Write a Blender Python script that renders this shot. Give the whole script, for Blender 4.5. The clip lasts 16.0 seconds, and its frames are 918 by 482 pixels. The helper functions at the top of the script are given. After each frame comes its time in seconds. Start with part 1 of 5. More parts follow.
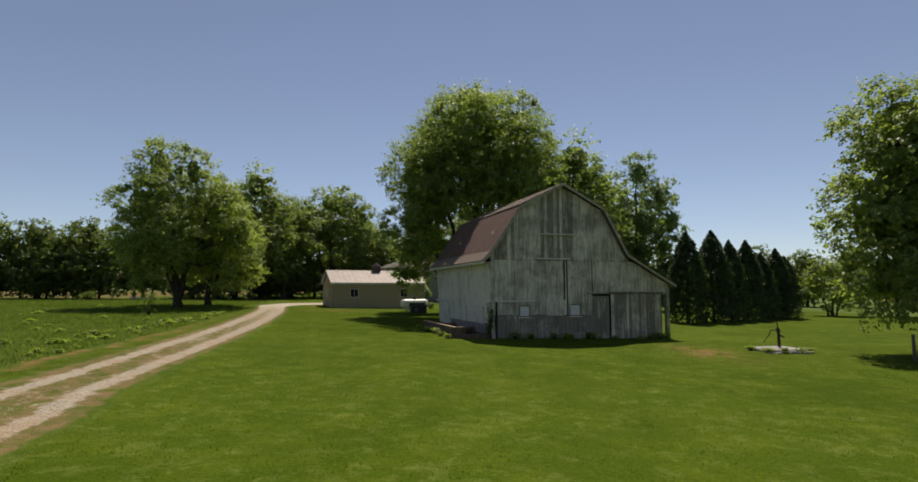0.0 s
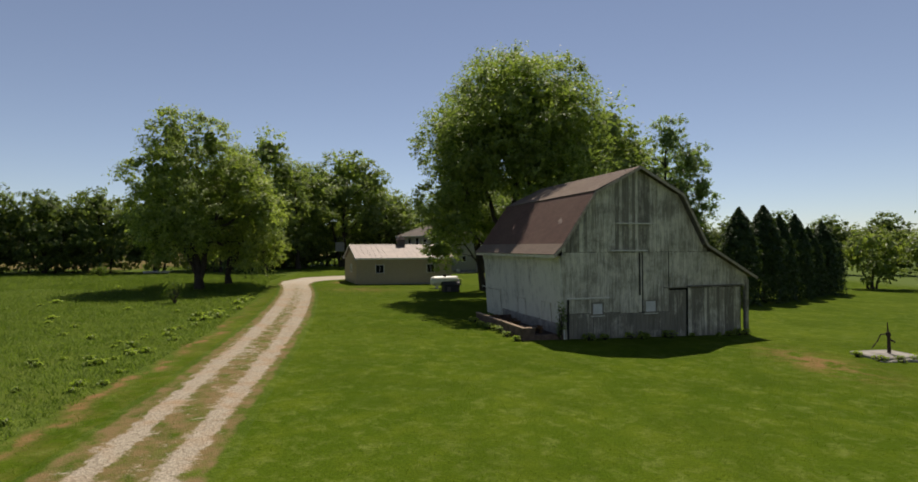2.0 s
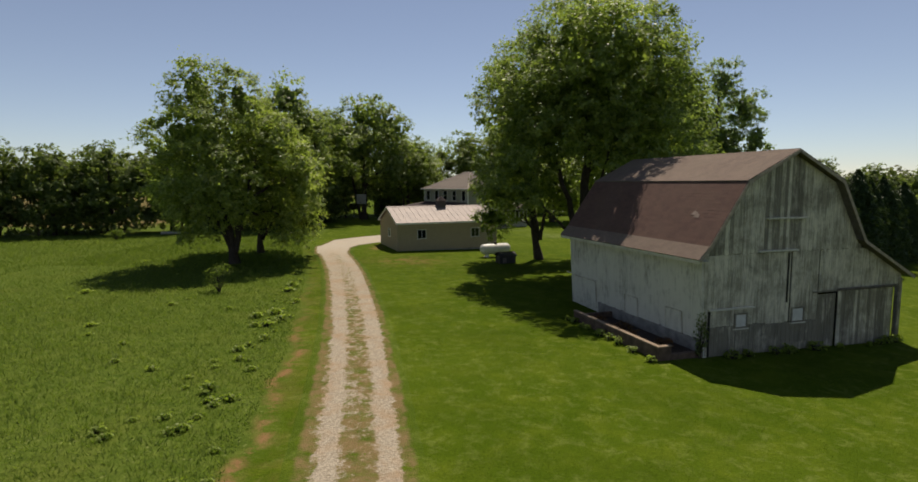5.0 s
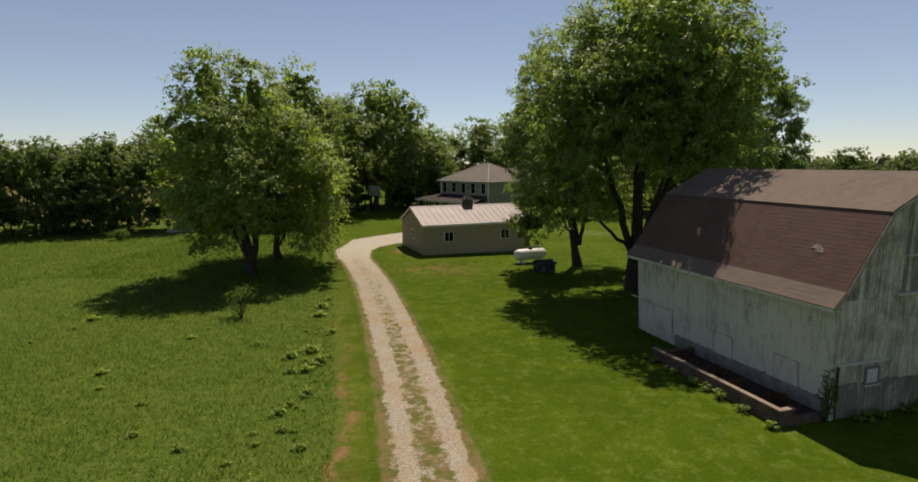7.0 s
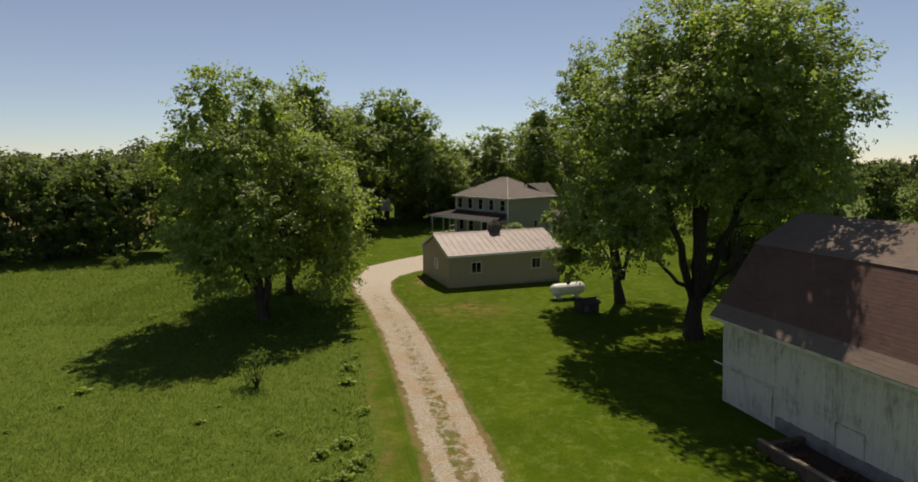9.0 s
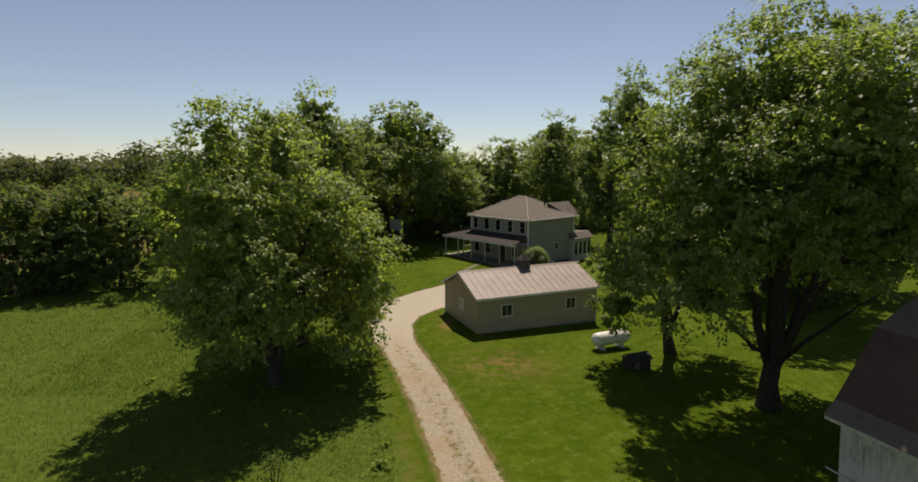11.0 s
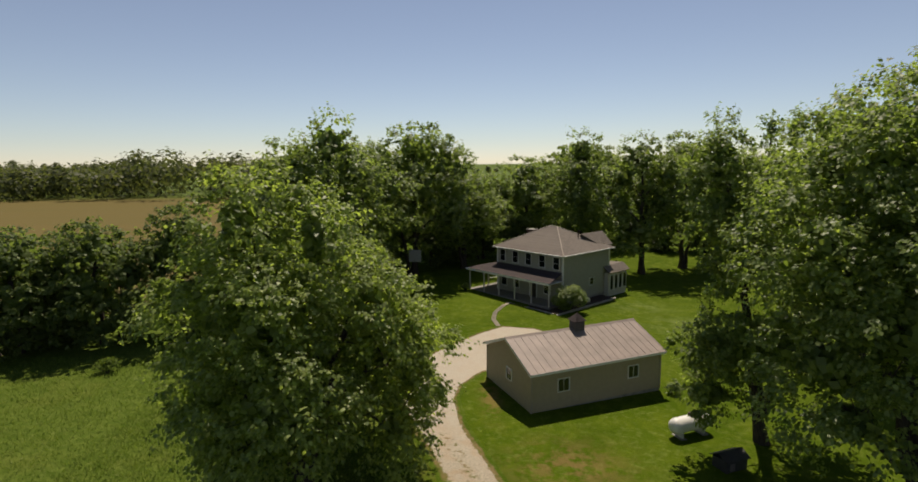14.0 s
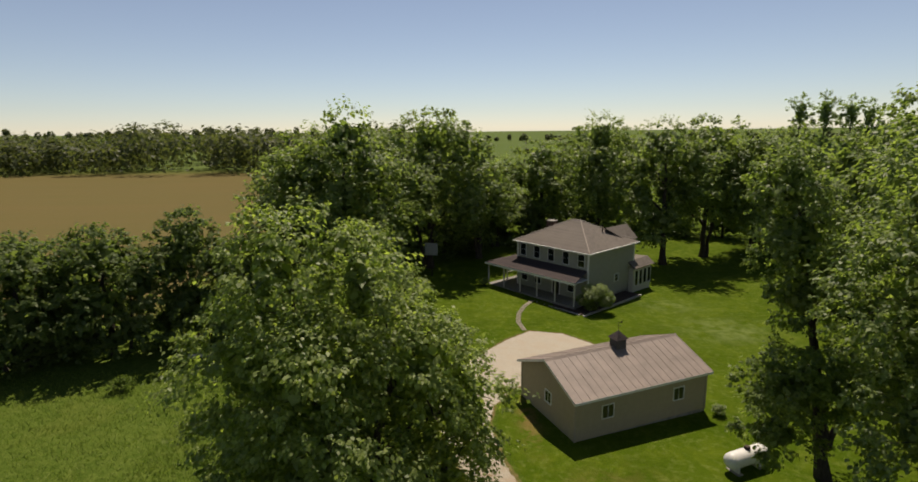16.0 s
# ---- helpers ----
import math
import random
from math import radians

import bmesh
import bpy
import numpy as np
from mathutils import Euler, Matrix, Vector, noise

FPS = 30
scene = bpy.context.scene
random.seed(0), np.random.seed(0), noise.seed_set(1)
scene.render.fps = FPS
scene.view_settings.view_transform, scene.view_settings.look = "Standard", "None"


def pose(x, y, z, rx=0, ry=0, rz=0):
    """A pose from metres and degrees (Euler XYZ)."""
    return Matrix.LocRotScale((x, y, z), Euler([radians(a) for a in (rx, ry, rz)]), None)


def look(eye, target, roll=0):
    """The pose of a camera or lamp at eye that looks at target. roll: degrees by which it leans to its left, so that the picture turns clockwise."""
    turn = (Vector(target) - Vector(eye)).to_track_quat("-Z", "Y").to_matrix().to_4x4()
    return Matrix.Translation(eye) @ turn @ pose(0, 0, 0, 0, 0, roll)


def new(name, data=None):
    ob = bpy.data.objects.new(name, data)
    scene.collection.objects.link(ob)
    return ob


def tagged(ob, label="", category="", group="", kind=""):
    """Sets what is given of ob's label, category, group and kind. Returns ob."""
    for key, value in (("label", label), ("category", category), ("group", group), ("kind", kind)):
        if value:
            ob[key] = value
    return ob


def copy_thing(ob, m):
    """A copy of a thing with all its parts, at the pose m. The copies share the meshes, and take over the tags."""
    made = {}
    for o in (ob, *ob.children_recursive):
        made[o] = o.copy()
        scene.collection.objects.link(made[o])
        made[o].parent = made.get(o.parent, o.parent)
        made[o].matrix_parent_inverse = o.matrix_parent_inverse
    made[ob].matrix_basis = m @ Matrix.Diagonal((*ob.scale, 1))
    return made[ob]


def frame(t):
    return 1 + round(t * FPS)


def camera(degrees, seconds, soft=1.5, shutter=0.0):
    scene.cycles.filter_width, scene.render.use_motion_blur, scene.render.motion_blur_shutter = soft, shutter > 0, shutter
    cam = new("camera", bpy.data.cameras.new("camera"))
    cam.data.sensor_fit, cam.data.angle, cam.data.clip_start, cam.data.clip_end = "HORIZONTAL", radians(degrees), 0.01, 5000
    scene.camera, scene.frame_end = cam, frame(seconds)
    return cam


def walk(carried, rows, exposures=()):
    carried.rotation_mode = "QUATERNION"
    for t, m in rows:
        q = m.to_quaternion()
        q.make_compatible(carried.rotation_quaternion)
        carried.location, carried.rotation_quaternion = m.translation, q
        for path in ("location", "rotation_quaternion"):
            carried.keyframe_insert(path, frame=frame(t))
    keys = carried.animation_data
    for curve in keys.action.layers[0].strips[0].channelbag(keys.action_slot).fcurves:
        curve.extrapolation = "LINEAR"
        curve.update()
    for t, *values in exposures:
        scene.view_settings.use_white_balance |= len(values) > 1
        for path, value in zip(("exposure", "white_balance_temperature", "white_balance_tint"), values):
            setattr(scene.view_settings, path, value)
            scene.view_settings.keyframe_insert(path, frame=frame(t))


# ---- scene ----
cam = camera(79.6, 16.0, 1.7)
METRES, EYE, TILT, LEAN, TURN = 42.0, 2.5, 5.0, 0.0, 0.0
ROWS = [
    (0.0, 0.0, 0.0, 0.0, 0.0, -0.0, -0.0),
    (0.5, -0.0195, 0.0182, 0.0102, -0.01, -0.89, 0.08),
    (1.0, -0.0398, 0.037, 0.0206, -0.06, -1.93, 0.14),
    (1.5, -0.0601, 0.0556, 0.0305, -0.11, -3.19, 0.16),
    (2.0, -0.0808, 0.0739, 0.0394, -0.14, -4.38, 0.16),
    (2.5, -0.1018, 0.092, 0.0474, -0.2, -5.51, 0.2),
    (3.0, -0.1229, 0.1103, 0.0555, -0.26, -6.52, 0.18),
    (3.5, -0.1434, 0.1296, 0.0648, -0.31, -7.6, 0.17),
    (4.0, -0.1634, 0.1501, 0.075, -0.34, -8.78, 0.19),
    (6.5, -0.2532, 0.2674, 0.1196, -0.45, -13.03, 0.22),
    (7.0, -0.2691, 0.2941, 0.1271, -0.47, -13.1, 0.19),
    (7.5, -0.2863, 0.3221, 0.1349, -0.5, -13.08, 0.14),
    (8.0, -0.3019, 0.3507, 0.1432, -0.51, -13.05, 0.13),
    (8.5, -0.3149, 0.379, 0.153, -0.54, -13.05, 0.15),
    (9.0, -0.3274, 0.4093, 0.1647, -0.57, -13.06, 0.17),
    (11.5, -0.3952, 0.5573, 0.2266, -0.77, -13.19, 0.16),
    (12.0, -0.4083, 0.5842, 0.2377, -0.79, -13.19, 0.22),
    (12.5, -0.4213, 0.6103, 0.2495, -0.82, -13.15, 0.29),
    (13.0, -0.4337, 0.6359, 0.2613, -0.84, -13.14, 0.35),
    (13.5, -0.446, 0.6601, 0.2736, -0.86, -13.16, 0.4),
    (14.0, -0.4589, 0.683, 0.2863, -0.89, -13.23, 0.46),
    (14.5, -0.4729, 0.705, 0.2998, -0.94, -13.52, 0.5),
    (15.0, -0.4878, 0.7264, 0.3138, -1.01, -14.16, 0.5),
    (15.5, -0.5036, 0.7465, 0.329, -1.07, -15.32, 0.57),
    (16.0, -0.5168, 0.7652, 0.3456, -1.08, -16.58, 0.52),
]
walk(cam, [(t, pose(0, 0, EYE, TILT, LEAN, TURN) @ pose(METRES * x, METRES * y, METRES * z, 90 + pitch, roll, yaw)) for t, x, y, z, yaw, pitch, roll in ROWS],
     exposures=[(0, 0.28, 6980, 14.5), (6.5, 0.25, 7200, 14.5), (16, 0.24, 7300, 14.5)])

# ---- light ----
SUN_ELEV, SUN_AZ = radians(60), radians(10)          # azimuth from +y towards +x
world = bpy.data.worlds.new("sky")
scene.world = world
world.use_nodes = True
wn = world.node_tree
sky = wn.nodes.new("ShaderNodeTexSky")
sky.sky_type = "NISHITA"
sky.sun_disc = False
sky.sun_elevation, sky.sun_rotation = SUN_ELEV, SUN_AZ
sky.air_density, sky.dust_density, sky.ozone_density = 0.84, 0.0, 4.6
soften = wn.nodes.new("ShaderNodeHueSaturation")
soften.inputs["Saturation"].default_value = 0.82
wn.links.new(sky.outputs["Color"], soften.inputs["Color"])
wn.links.new(soften.outputs["Color"], wn.nodes["Background"].inputs["Color"])
wn.nodes["Background"].inputs["Strength"].default_value = 0.075
sun = new("sun", bpy.data.lights.new("sun", "SUN"))
sun.data.energy, sun.data.angle, sun.data.color = 4.5, radians(0.53), (1.0, 0.95, 0.86)
toward = Vector((math.sin(SUN_AZ) * math.cos(SUN_ELEV), math.cos(SUN_AZ) * math.cos(SUN_ELEV), math.sin(SUN_ELEV)))
sun.matrix_world = look(toward * 200, (0, 0, 0))


# ---- small tools ----
def G(x, y):
    """Height of the ground: it falls gently from the meadow to the well."""
    return -0.1 - 0.028 * 45 * np.tanh(np.asarray(x) / 45) + 0.006 * 60 * np.tanh((np.asarray(y) - 30) / 60)


def g(x, y):
    return float(G(x, y))


def raw_mesh(name, verts, faces, material):
    """A mesh from numpy arrays; faces all of one size."""
    me = bpy.data.meshes.new(name)
    verts, faces = np.asarray(verts, np.float32), np.asarray(faces, np.int32)
    k = faces.shape[1]
    me.vertices.add(len(verts))
    me.vertices.foreach_set("co", verts.ravel())
    me.loops.add(faces.size)
    me.loops.foreach_set("vertex_index", faces.ravel())
    me.polygons.add(len(faces))
    me.polygons.foreach_set("loop_start", np.arange(0, faces.size, k, dtype=np.int32))
    me.update(calc_edges=True)
    if material:
        me.materials.append(material)
    return me


def float_attr(me, name, values):
    me.attributes.new(name, "FLOAT", "POINT").data.foreach_set("value", np.asarray(values, np.float32))


def part(name, bm, material, parent, label="", smooth=False):
    me = bpy.data.meshes.new(name)
    bmesh.ops.recalc_face_normals(bm, faces=bm.faces)
    bm.to_mesh(me)
    bm.free()
    if material:
        me.materials.append(material)
    if smooth:
        for p in me.polygons:
            p.use_smooth = True
    ob = new(name, me)
    ob.parent = parent
    return tagged(ob, label)


def part_mesh(name, me, parent, label="", m=None):
    ob = new(name, me)
    ob.parent = parent
    if m is not None:
        ob.matrix_local = m
    return tagged(ob, label)


def thing(name, label, category, m, group="", kind=""):
    ob = new(name)
    ob.empty_display_size = 0.3
    ob.matrix_world = m
    return tagged(ob, label, category, group, kind)


def box(bm, a, b, bevel=0.0):
    """An upright box from corner a to corner b."""
    lo, hi = np.minimum(a, b), np.maximum(a, b)
    m = Matrix.Translation(Vector((lo + hi) / 2)) @ Matrix.Diagonal((*(hi - lo), 1))
    r = bmesh.ops.create_cube(bm, size=1, matrix=m)
    if bevel:
        es = {e for v in r["verts"] for e in v.link_edges}
        bmesh.ops.bevel(bm, geom=list(es), offset=bevel, segments=1, affect="EDGES")
    return bm


def boxes(*pairs, bevel=0.0):
    bm = bmesh.new()
    for a, b in pairs:
        box(bm, a, b, bevel)
    return bm


def prism(profile, y0, y1, axis="y"):
    """A closed profile of (x, z) pushed from y0 to y1 (or of (y, z) along x)."""
    bm = bmesh.new()
    place = (lambda p, d: (p[0], d, p[1])) if axis == "y" else (lambda p, d: (d, p[0], p[1]))
    a = [bm.verts.new(place(p, y0)) for p in profile]
    b = [bm.verts.new(place(p, y1)) for p in profile]
    n = len(profile)
    bm.faces.new(a)
    bm.faces.new(b[::-1])
    for i in range(n):
        bm.faces.new((a[i], b[i], b[(i + 1) % n], a[(i + 1) % n]))
    return bm


def rod(bm, a, b, r0, r1=None, sides=8):
    a, b = Vector(a), Vector(b)
    q = (b - a).to_track_quat("Z", "Y").to_matrix().to_4x4()
    m = Matrix.Translation((a + b) / 2) @ q
    bmesh.ops.create_cone(bm, cap_ends=True, segments=sides, radius1=r0, radius2=r0 if r1 is None else r1, depth=(b - a).length, matrix=m)
    return bm


def slab(bm, corners, thick):
    """A flat plate: corners in order, thickened along its normal, upwards."""
    c = [Vector(p) for p in corners]
    n = (c[1] - c[0]).cross(c[2] - c[0]).normalized()
    if n.z < 0:
        n = -n
    a = [bm.verts.new(p) for p in c]
    b = [bm.verts.new(p + n * thick) for p in c]
    bm.faces.new(a)
    bm.faces.new(b[::-1])
    for i in range(len(c)):
        j = (i + 1) % len(c)
        bm.faces.new((a[i], b[i], b[j], a[j]))
    return bm


# ---- materials ----
class Nodes:
    """Short words for building a node material."""

    def __init__(self, name, rough=0.8, metal=0.0, spec=0.3):
        self.m = bpy.data.materials.new(name)
        self.m.use_nodes = True
        self.t = self.m.node_tree
        self.b = self.t.nodes["Principled BSDF"]
        self.b.inputs["Roughness"].default_value = rough
        self.b.inputs["Metallic"].default_value = metal
        self.b.inputs["Specular IOR Level"].default_value = spec
        self.co = self.add("ShaderNodeTexCoord").outputs["Object"]

    def add(self, kind, **sockets):
        n = self.t.nodes.new(kind)
        for k, v in sockets.items():
            self.put(n.inputs[k.replace("_", " ")], v)
        return n

    def put(self, socket, v):
        if isinstance(v, bpy.types.NodeSocket):
            self.t.links.new(v, socket)
        elif isinstance(v, tuple) and len(v) == 3 and socket.type == "RGBA":
            socket.default_value = (*v, 1)
        else:
            socket.default_value = v

    def world(self):
        return self.add("ShaderNodeNewGeometry").outputs["Position"]

    def island(self):
        return self.add("ShaderNodeNewGeometry").outputs["Random Per Island"]

    def chance(self):
        return self.add("ShaderNodeObjectInfo").outputs["Random"]

    def attr(self, name):
        n = self.add("ShaderNodeAttribute")
        n.attribute_name = name
        return n.outputs["Fac"]

    def stretch(self, co, s, shift=None):
        n = self.add("ShaderNodeMapping", Vector=co, Scale=s)
        if shift is not None:
            self.t.links.new(shift, n.inputs["Location"])
        return n.outputs["Vector"]

    def noise(self, co, scale, detail=4.0, rough=0.55, distort=0.0):
        return self.add("ShaderNodeTexNoise", Vector=co, Scale=scale, Detail=detail, Roughness=rough, Distortion=distort).outputs["Fac"]

    def ramp(self, fac, *stops):
        n = self.add("ShaderNodeValToRGB", Fac=fac)
        e = n.color_ramp.elements
        while len(e) < len(stops):
            e.new(0.5)
        for el, (p, c) in zip(e, stops):
            el.position = p
            el.color = (*c, 1) if isinstance(c, tuple) else (c, c, c, 1)
        return n.outputs["Color"]

    def mix(self, fac, a, b, how="MIX"):
        n = self.add("ShaderNodeMix")
        n.data_type, n.blend_type = "RGBA", how
        self.put(n.inputs["Factor"], fac)
        self.put(n.inputs[6], a)
        self.put(n.inputs[7], b)
        return n.outputs[2]

    def math(self, op, a, b=0.0):
        n = self.add("ShaderNodeMath")
        n.operation = op
        self.put(n.inputs[0], a)
        self.put(n.inputs[1], b)
        return n.outputs[0]

    def bump(self, height, strength=0.4, distance=0.02):
        n = self.add("ShaderNodeBump", Height=height, Strength=strength, Distance=distance)
        self.t.links.new(n.outputs["Normal"], self.b.inputs["Normal"])

    def colour(self, c):
        self.put(self.b.inputs["Base Color"], c)
        return self.m


def plain(name, c, rough=0.6, metal=0.0, vary=0.12, scale=6.0, bump=0.15):
    n = Nodes(name, rough, metal)
    f = n.noise(n.co, scale, 6, 0.6)
    lo, hi = tuple(v * (1 - vary) for v in c), tuple(min(1, v * (1 + vary)) for v in c)
    n.bump(n.noise(n.co, scale * 12, 3), bump, 0.004)
    return n.colour(n.ramp(f, (0.3, lo), (0.7, hi)))


def lawn_colour(n):
    """Mown grass: soft patches, fine grain, a few pale seed heads."""
    p = n.world()
    big = n.noise(p, 0.09, 3, 0.5)
    mid = n.noise(p, 0.7, 5, 0.6, 0.4)
    fine = n.noise(n.stretch(p, (1, 1.0, 1)), 14, 4, 0.7)
    streak = n.noise(p, 1.9, 6, 0.72, 0.5)
    c = n.mix(n.ramp(big, (0.35, 0.0), (0.65, 1.0)), (0.046, 0.082, 0.004), (0.064, 0.101, 0.007))
    c = n.mix(n.ramp(mid, (0.45, 0.0), (0.75, 1.0)), c, (0.090, 0.125, 0.010))
    c = n.mix(n.ramp(streak, (0.50, 0.0), (0.72, 0.75)), c, (0.141, 0.175, 0.039))
    c = n.mix(n.ramp(n.noise(p, 0.22, 5, 0.65), (0.30, 0.7), (0.52, 0.0)), c, (0.040, 0.069, 0.004))
    c = n.mix(0.8, c, n.ramp(fine, (0.25, (0.55, 0.55, 0.5)), (0.8, (1.35, 1.3, 1.25))), "MULTIPLY")
    return c, fine, mid


def ground_material():
    n = Nodes("ground", 1.0, 0, 0.03)
    lawn, fine, mid = lawn_colour(n)
    p = n.world()
    rough = n.noise(p, 2.6, 6, 0.7, 0.6)
    speck = n.noise(p, 22, 4, 0.75)
    meadow = n.mix(n.ramp(rough, (0.35, 0.0), (0.68, 1.0)), (0.048, 0.081, 0.010), (0.102, 0.138, 0.026))
    meadow = n.mix(n.ramp(n.noise(p, 0.35, 4), (0.5, 0.0), (0.75, 0.5)), meadow, (0.104, 0.122, 0.024))
    meadow = n.mix(0.85, meadow, n.ramp(speck, (0.28, (0.35, 0.38, 0.32)), (0.75, (1.6, 1.55, 1.5))), "MULTIPLY")
    heads = n.add("ShaderNodeTexVoronoi", Vector=p, Scale=5.0).outputs["Distance"]
    meadow = n.mix(n.math("MULTIPLY", n.ramp(heads, (0.10, 0.75), (0.24, 0.0)), n.ramp(n.noise(p, 0.9, 4), (0.42, 0.0), (0.6, 1.0))), meadow, (0.190, 0.215, 0.075))
    c = n.mix(n.attr("meadow"), lawn, meadow)
    dry = n.mix(n.noise(p, 5, 4), (0.164, 0.086, 0.037), (0.246, 0.148, 0.070))
    bare = n.math("MULTIPLY", n.attr("bare"), n.ramp(n.noise(p, 1.1, 5, 0.65), (0.43, 0.0), (0.56, 1.0)))
    c = n.mix(bare, c, dry)
    c = n.mix(n.math("MULTIPLY", n.attr("thatch"), n.ramp(n.noise(p, 0.6, 5, 0.6), (0.4, 0.0), (0.6, 0.85))), c, (0.135, 0.168, 0.051))
    stubble = n.mix(n.noise(n.stretch(p, (0.02, 0.2, 1)), 1.0, 4), (0.140, 0.101, 0.041), (0.108, 0.097, 0.034))
    c = n.mix(n.attr("stubble"), c, stubble)
    crop = n.mix(n.noise(n.stretch(p, (0.01, 0.05, 1)), 1.0, 3), (0.074, 0.112, 0.026), (0.100, 0.130, 0.038))
    c = n.mix(n.attr("crop"), c, crop)
    n.bump(n.math("ADD", fine, rough), 0.6, 0.05)
    return n.colour(c)


def gravel_material():
    n = Nodes("gravel", 1.0, 0, 0.08)
    lawn, fine, _ = lawn_colour(n)
    p = n.world()
    vor = n.add("ShaderNodeTexVoronoi", Vector=p, Scale=24.0)
    stones = n.mix(n.ramp(vor.outputs["Color"], (0.1, 0.0), (0.9, 1.0)), (0.215, 0.182, 0.132), (0.395, 0.345, 0.262))
    stones = n.mix(n.ramp(n.noise(p, 0.8, 6, 0.65, 0.4), (0.46, 0.0), (0.66, 0.75)), stones, (0.300, 0.205, 0.120))
    stones = n.mix(n.ramp(n.noise(p, 7, 4, 0.7), (0.33, 0.35), (0.5, 0.0)), stones, (0.140, 0.112, 0.066))
    stones = n.mix(n.math("MULTIPLY", n.attr("pale"), 0.6), stones, (0.426, 0.385, 0.312))
    verge = n.mix(n.ramp(n.noise(p, 1.5, 5, 0.7), (0.34, 0.0), (0.58, 1.0)), lawn, (0.165, 0.118, 0.052))
    w = n.math("ADD", n.attr("bed"), n.math("MULTIPLY", n.math("SUBTRACT", n.noise(p, 2.4, 8, 0.8), 0.5), 1.9))
    c = n.mix(n.ramp(w, (0.40, 0.0), (0.58, 1.0)), verge, stones)
    out = n.math("ADD", n.attr("rim"), n.math("MULTIPLY", n.math("SUBTRACT", n.noise(p, 1.3, 5, 0.7), 0.5), 1.2))
    c = n.mix(n.ramp(out, (0.4, 0.0), (0.7, 1.0)), lawn, c)
    n.bump(n.math("ADD", vor.outputs["Distance"], fine), 0.7, 0.03)
    return n.colour(c)


def leaf_material(name, dark, light, shine=0.3, thin=0.48):
    n = Nodes(name, 0.5, 0, shine)
    p = n.world()
    f = n.math("ADD", n.math("MULTIPLY", n.island(), 0.6), n.math("MULTIPLY", n.noise(p, 0.5, 2), 0.5))
    c = n.ramp(f, (0.2, dark), (0.85, light))
    n.colour(c)
    tr = n.add("ShaderNodeBsdfTranslucent", Color=n.mix(1.0, c, (2.0, 2.15, 0.98), "MULTIPLY"))
    mx = n.add("ShaderNodeMixShader", Fac=thin)
    n.t.links.new(n.b.outputs[0], mx.inputs[1])
    n.t.links.new(tr.outputs[0], mx.inputs[2])
    n.t.links.new(mx.outputs[0], n.t.nodes["Material Output"].inputs["Surface"])
    return n.m


def bark_material(name, a, b):
    n = Nodes(name, 0.95, 0, 0.1)
    f = n.noise(n.stretch(n.co, (9, 9, 1.6)), 1.5, 6, 0.65)
    n.bump(f, 0.8, 0.04)
    return n.colour(n.ramp(f, (0.3, a), (0.7, b)))


def board_material(name, wood_a, wood_b, paint, cover, soft=0.12):
    """Weathered boards: grey grain, streaks of worn paint."""
    n = Nodes(name, 0.9, 0, 0.15)
    seed = n.chance()
    sh = n.add("ShaderNodeCombineXYZ", X=n.math("MULTIPLY", seed, 37.0), Y=n.math("MULTIPLY", seed, 11.0), Z=n.math("MULTIPLY", seed, 53.0)).outputs[0]
    p = n.stretch(n.co, (1, 1, 1), sh)
    grain = n.noise(n.stretch(p, (30, 30, 1.2)), 1.0, 6, 0.7)
    wood = n.ramp(grain, (0.25, wood_a), (0.75, wood_b))
    wood = n.mix(n.math("MULTIPLY", seed, 0.3), wood, tuple(v * 0.45 for v in wood_a))
    worn = n.noise(n.stretch(p, (9, 9, 0.75)), 1.0, 7, 0.72)
    fine = n.noise(n.stretch(p, (40, 40, 4)), 1.0, 5, 0.7)
    w = n.math("ADD", n.math("MULTIPLY", worn, 0.7), n.math("MULTIPLY", fine, 0.3))
    w = n.math("ADD", w, n.math("MULTIPLY", n.math("SUBTRACT", seed, 0.5), 0.09))
    blotch = n.noise(n.stretch(n.co, (1, 1, 0.7)), 1.0, 8, 0.72, 0.8)
    w = n.math("ADD", w, n.math("MULTIPLY", n.math("SUBTRACT", blotch, 0.5), 0.65))
    grime = n.noise(n.stretch(n.world(), (0.5, 0.5, 0.8)), 1.0, 7, 0.7, 0.6)
    w = n.math("ADD", w, n.math("MULTIPLY", n.math("SUBTRACT", grime, 0.5), 0.5))
    c = n.mix(n.ramp(w, (1 - cover - soft, 0.0), (1 - cover + soft, 0.9)), wood, paint)
    n.bump(grain, 0.5, 0.008)
    return n.colour(c)


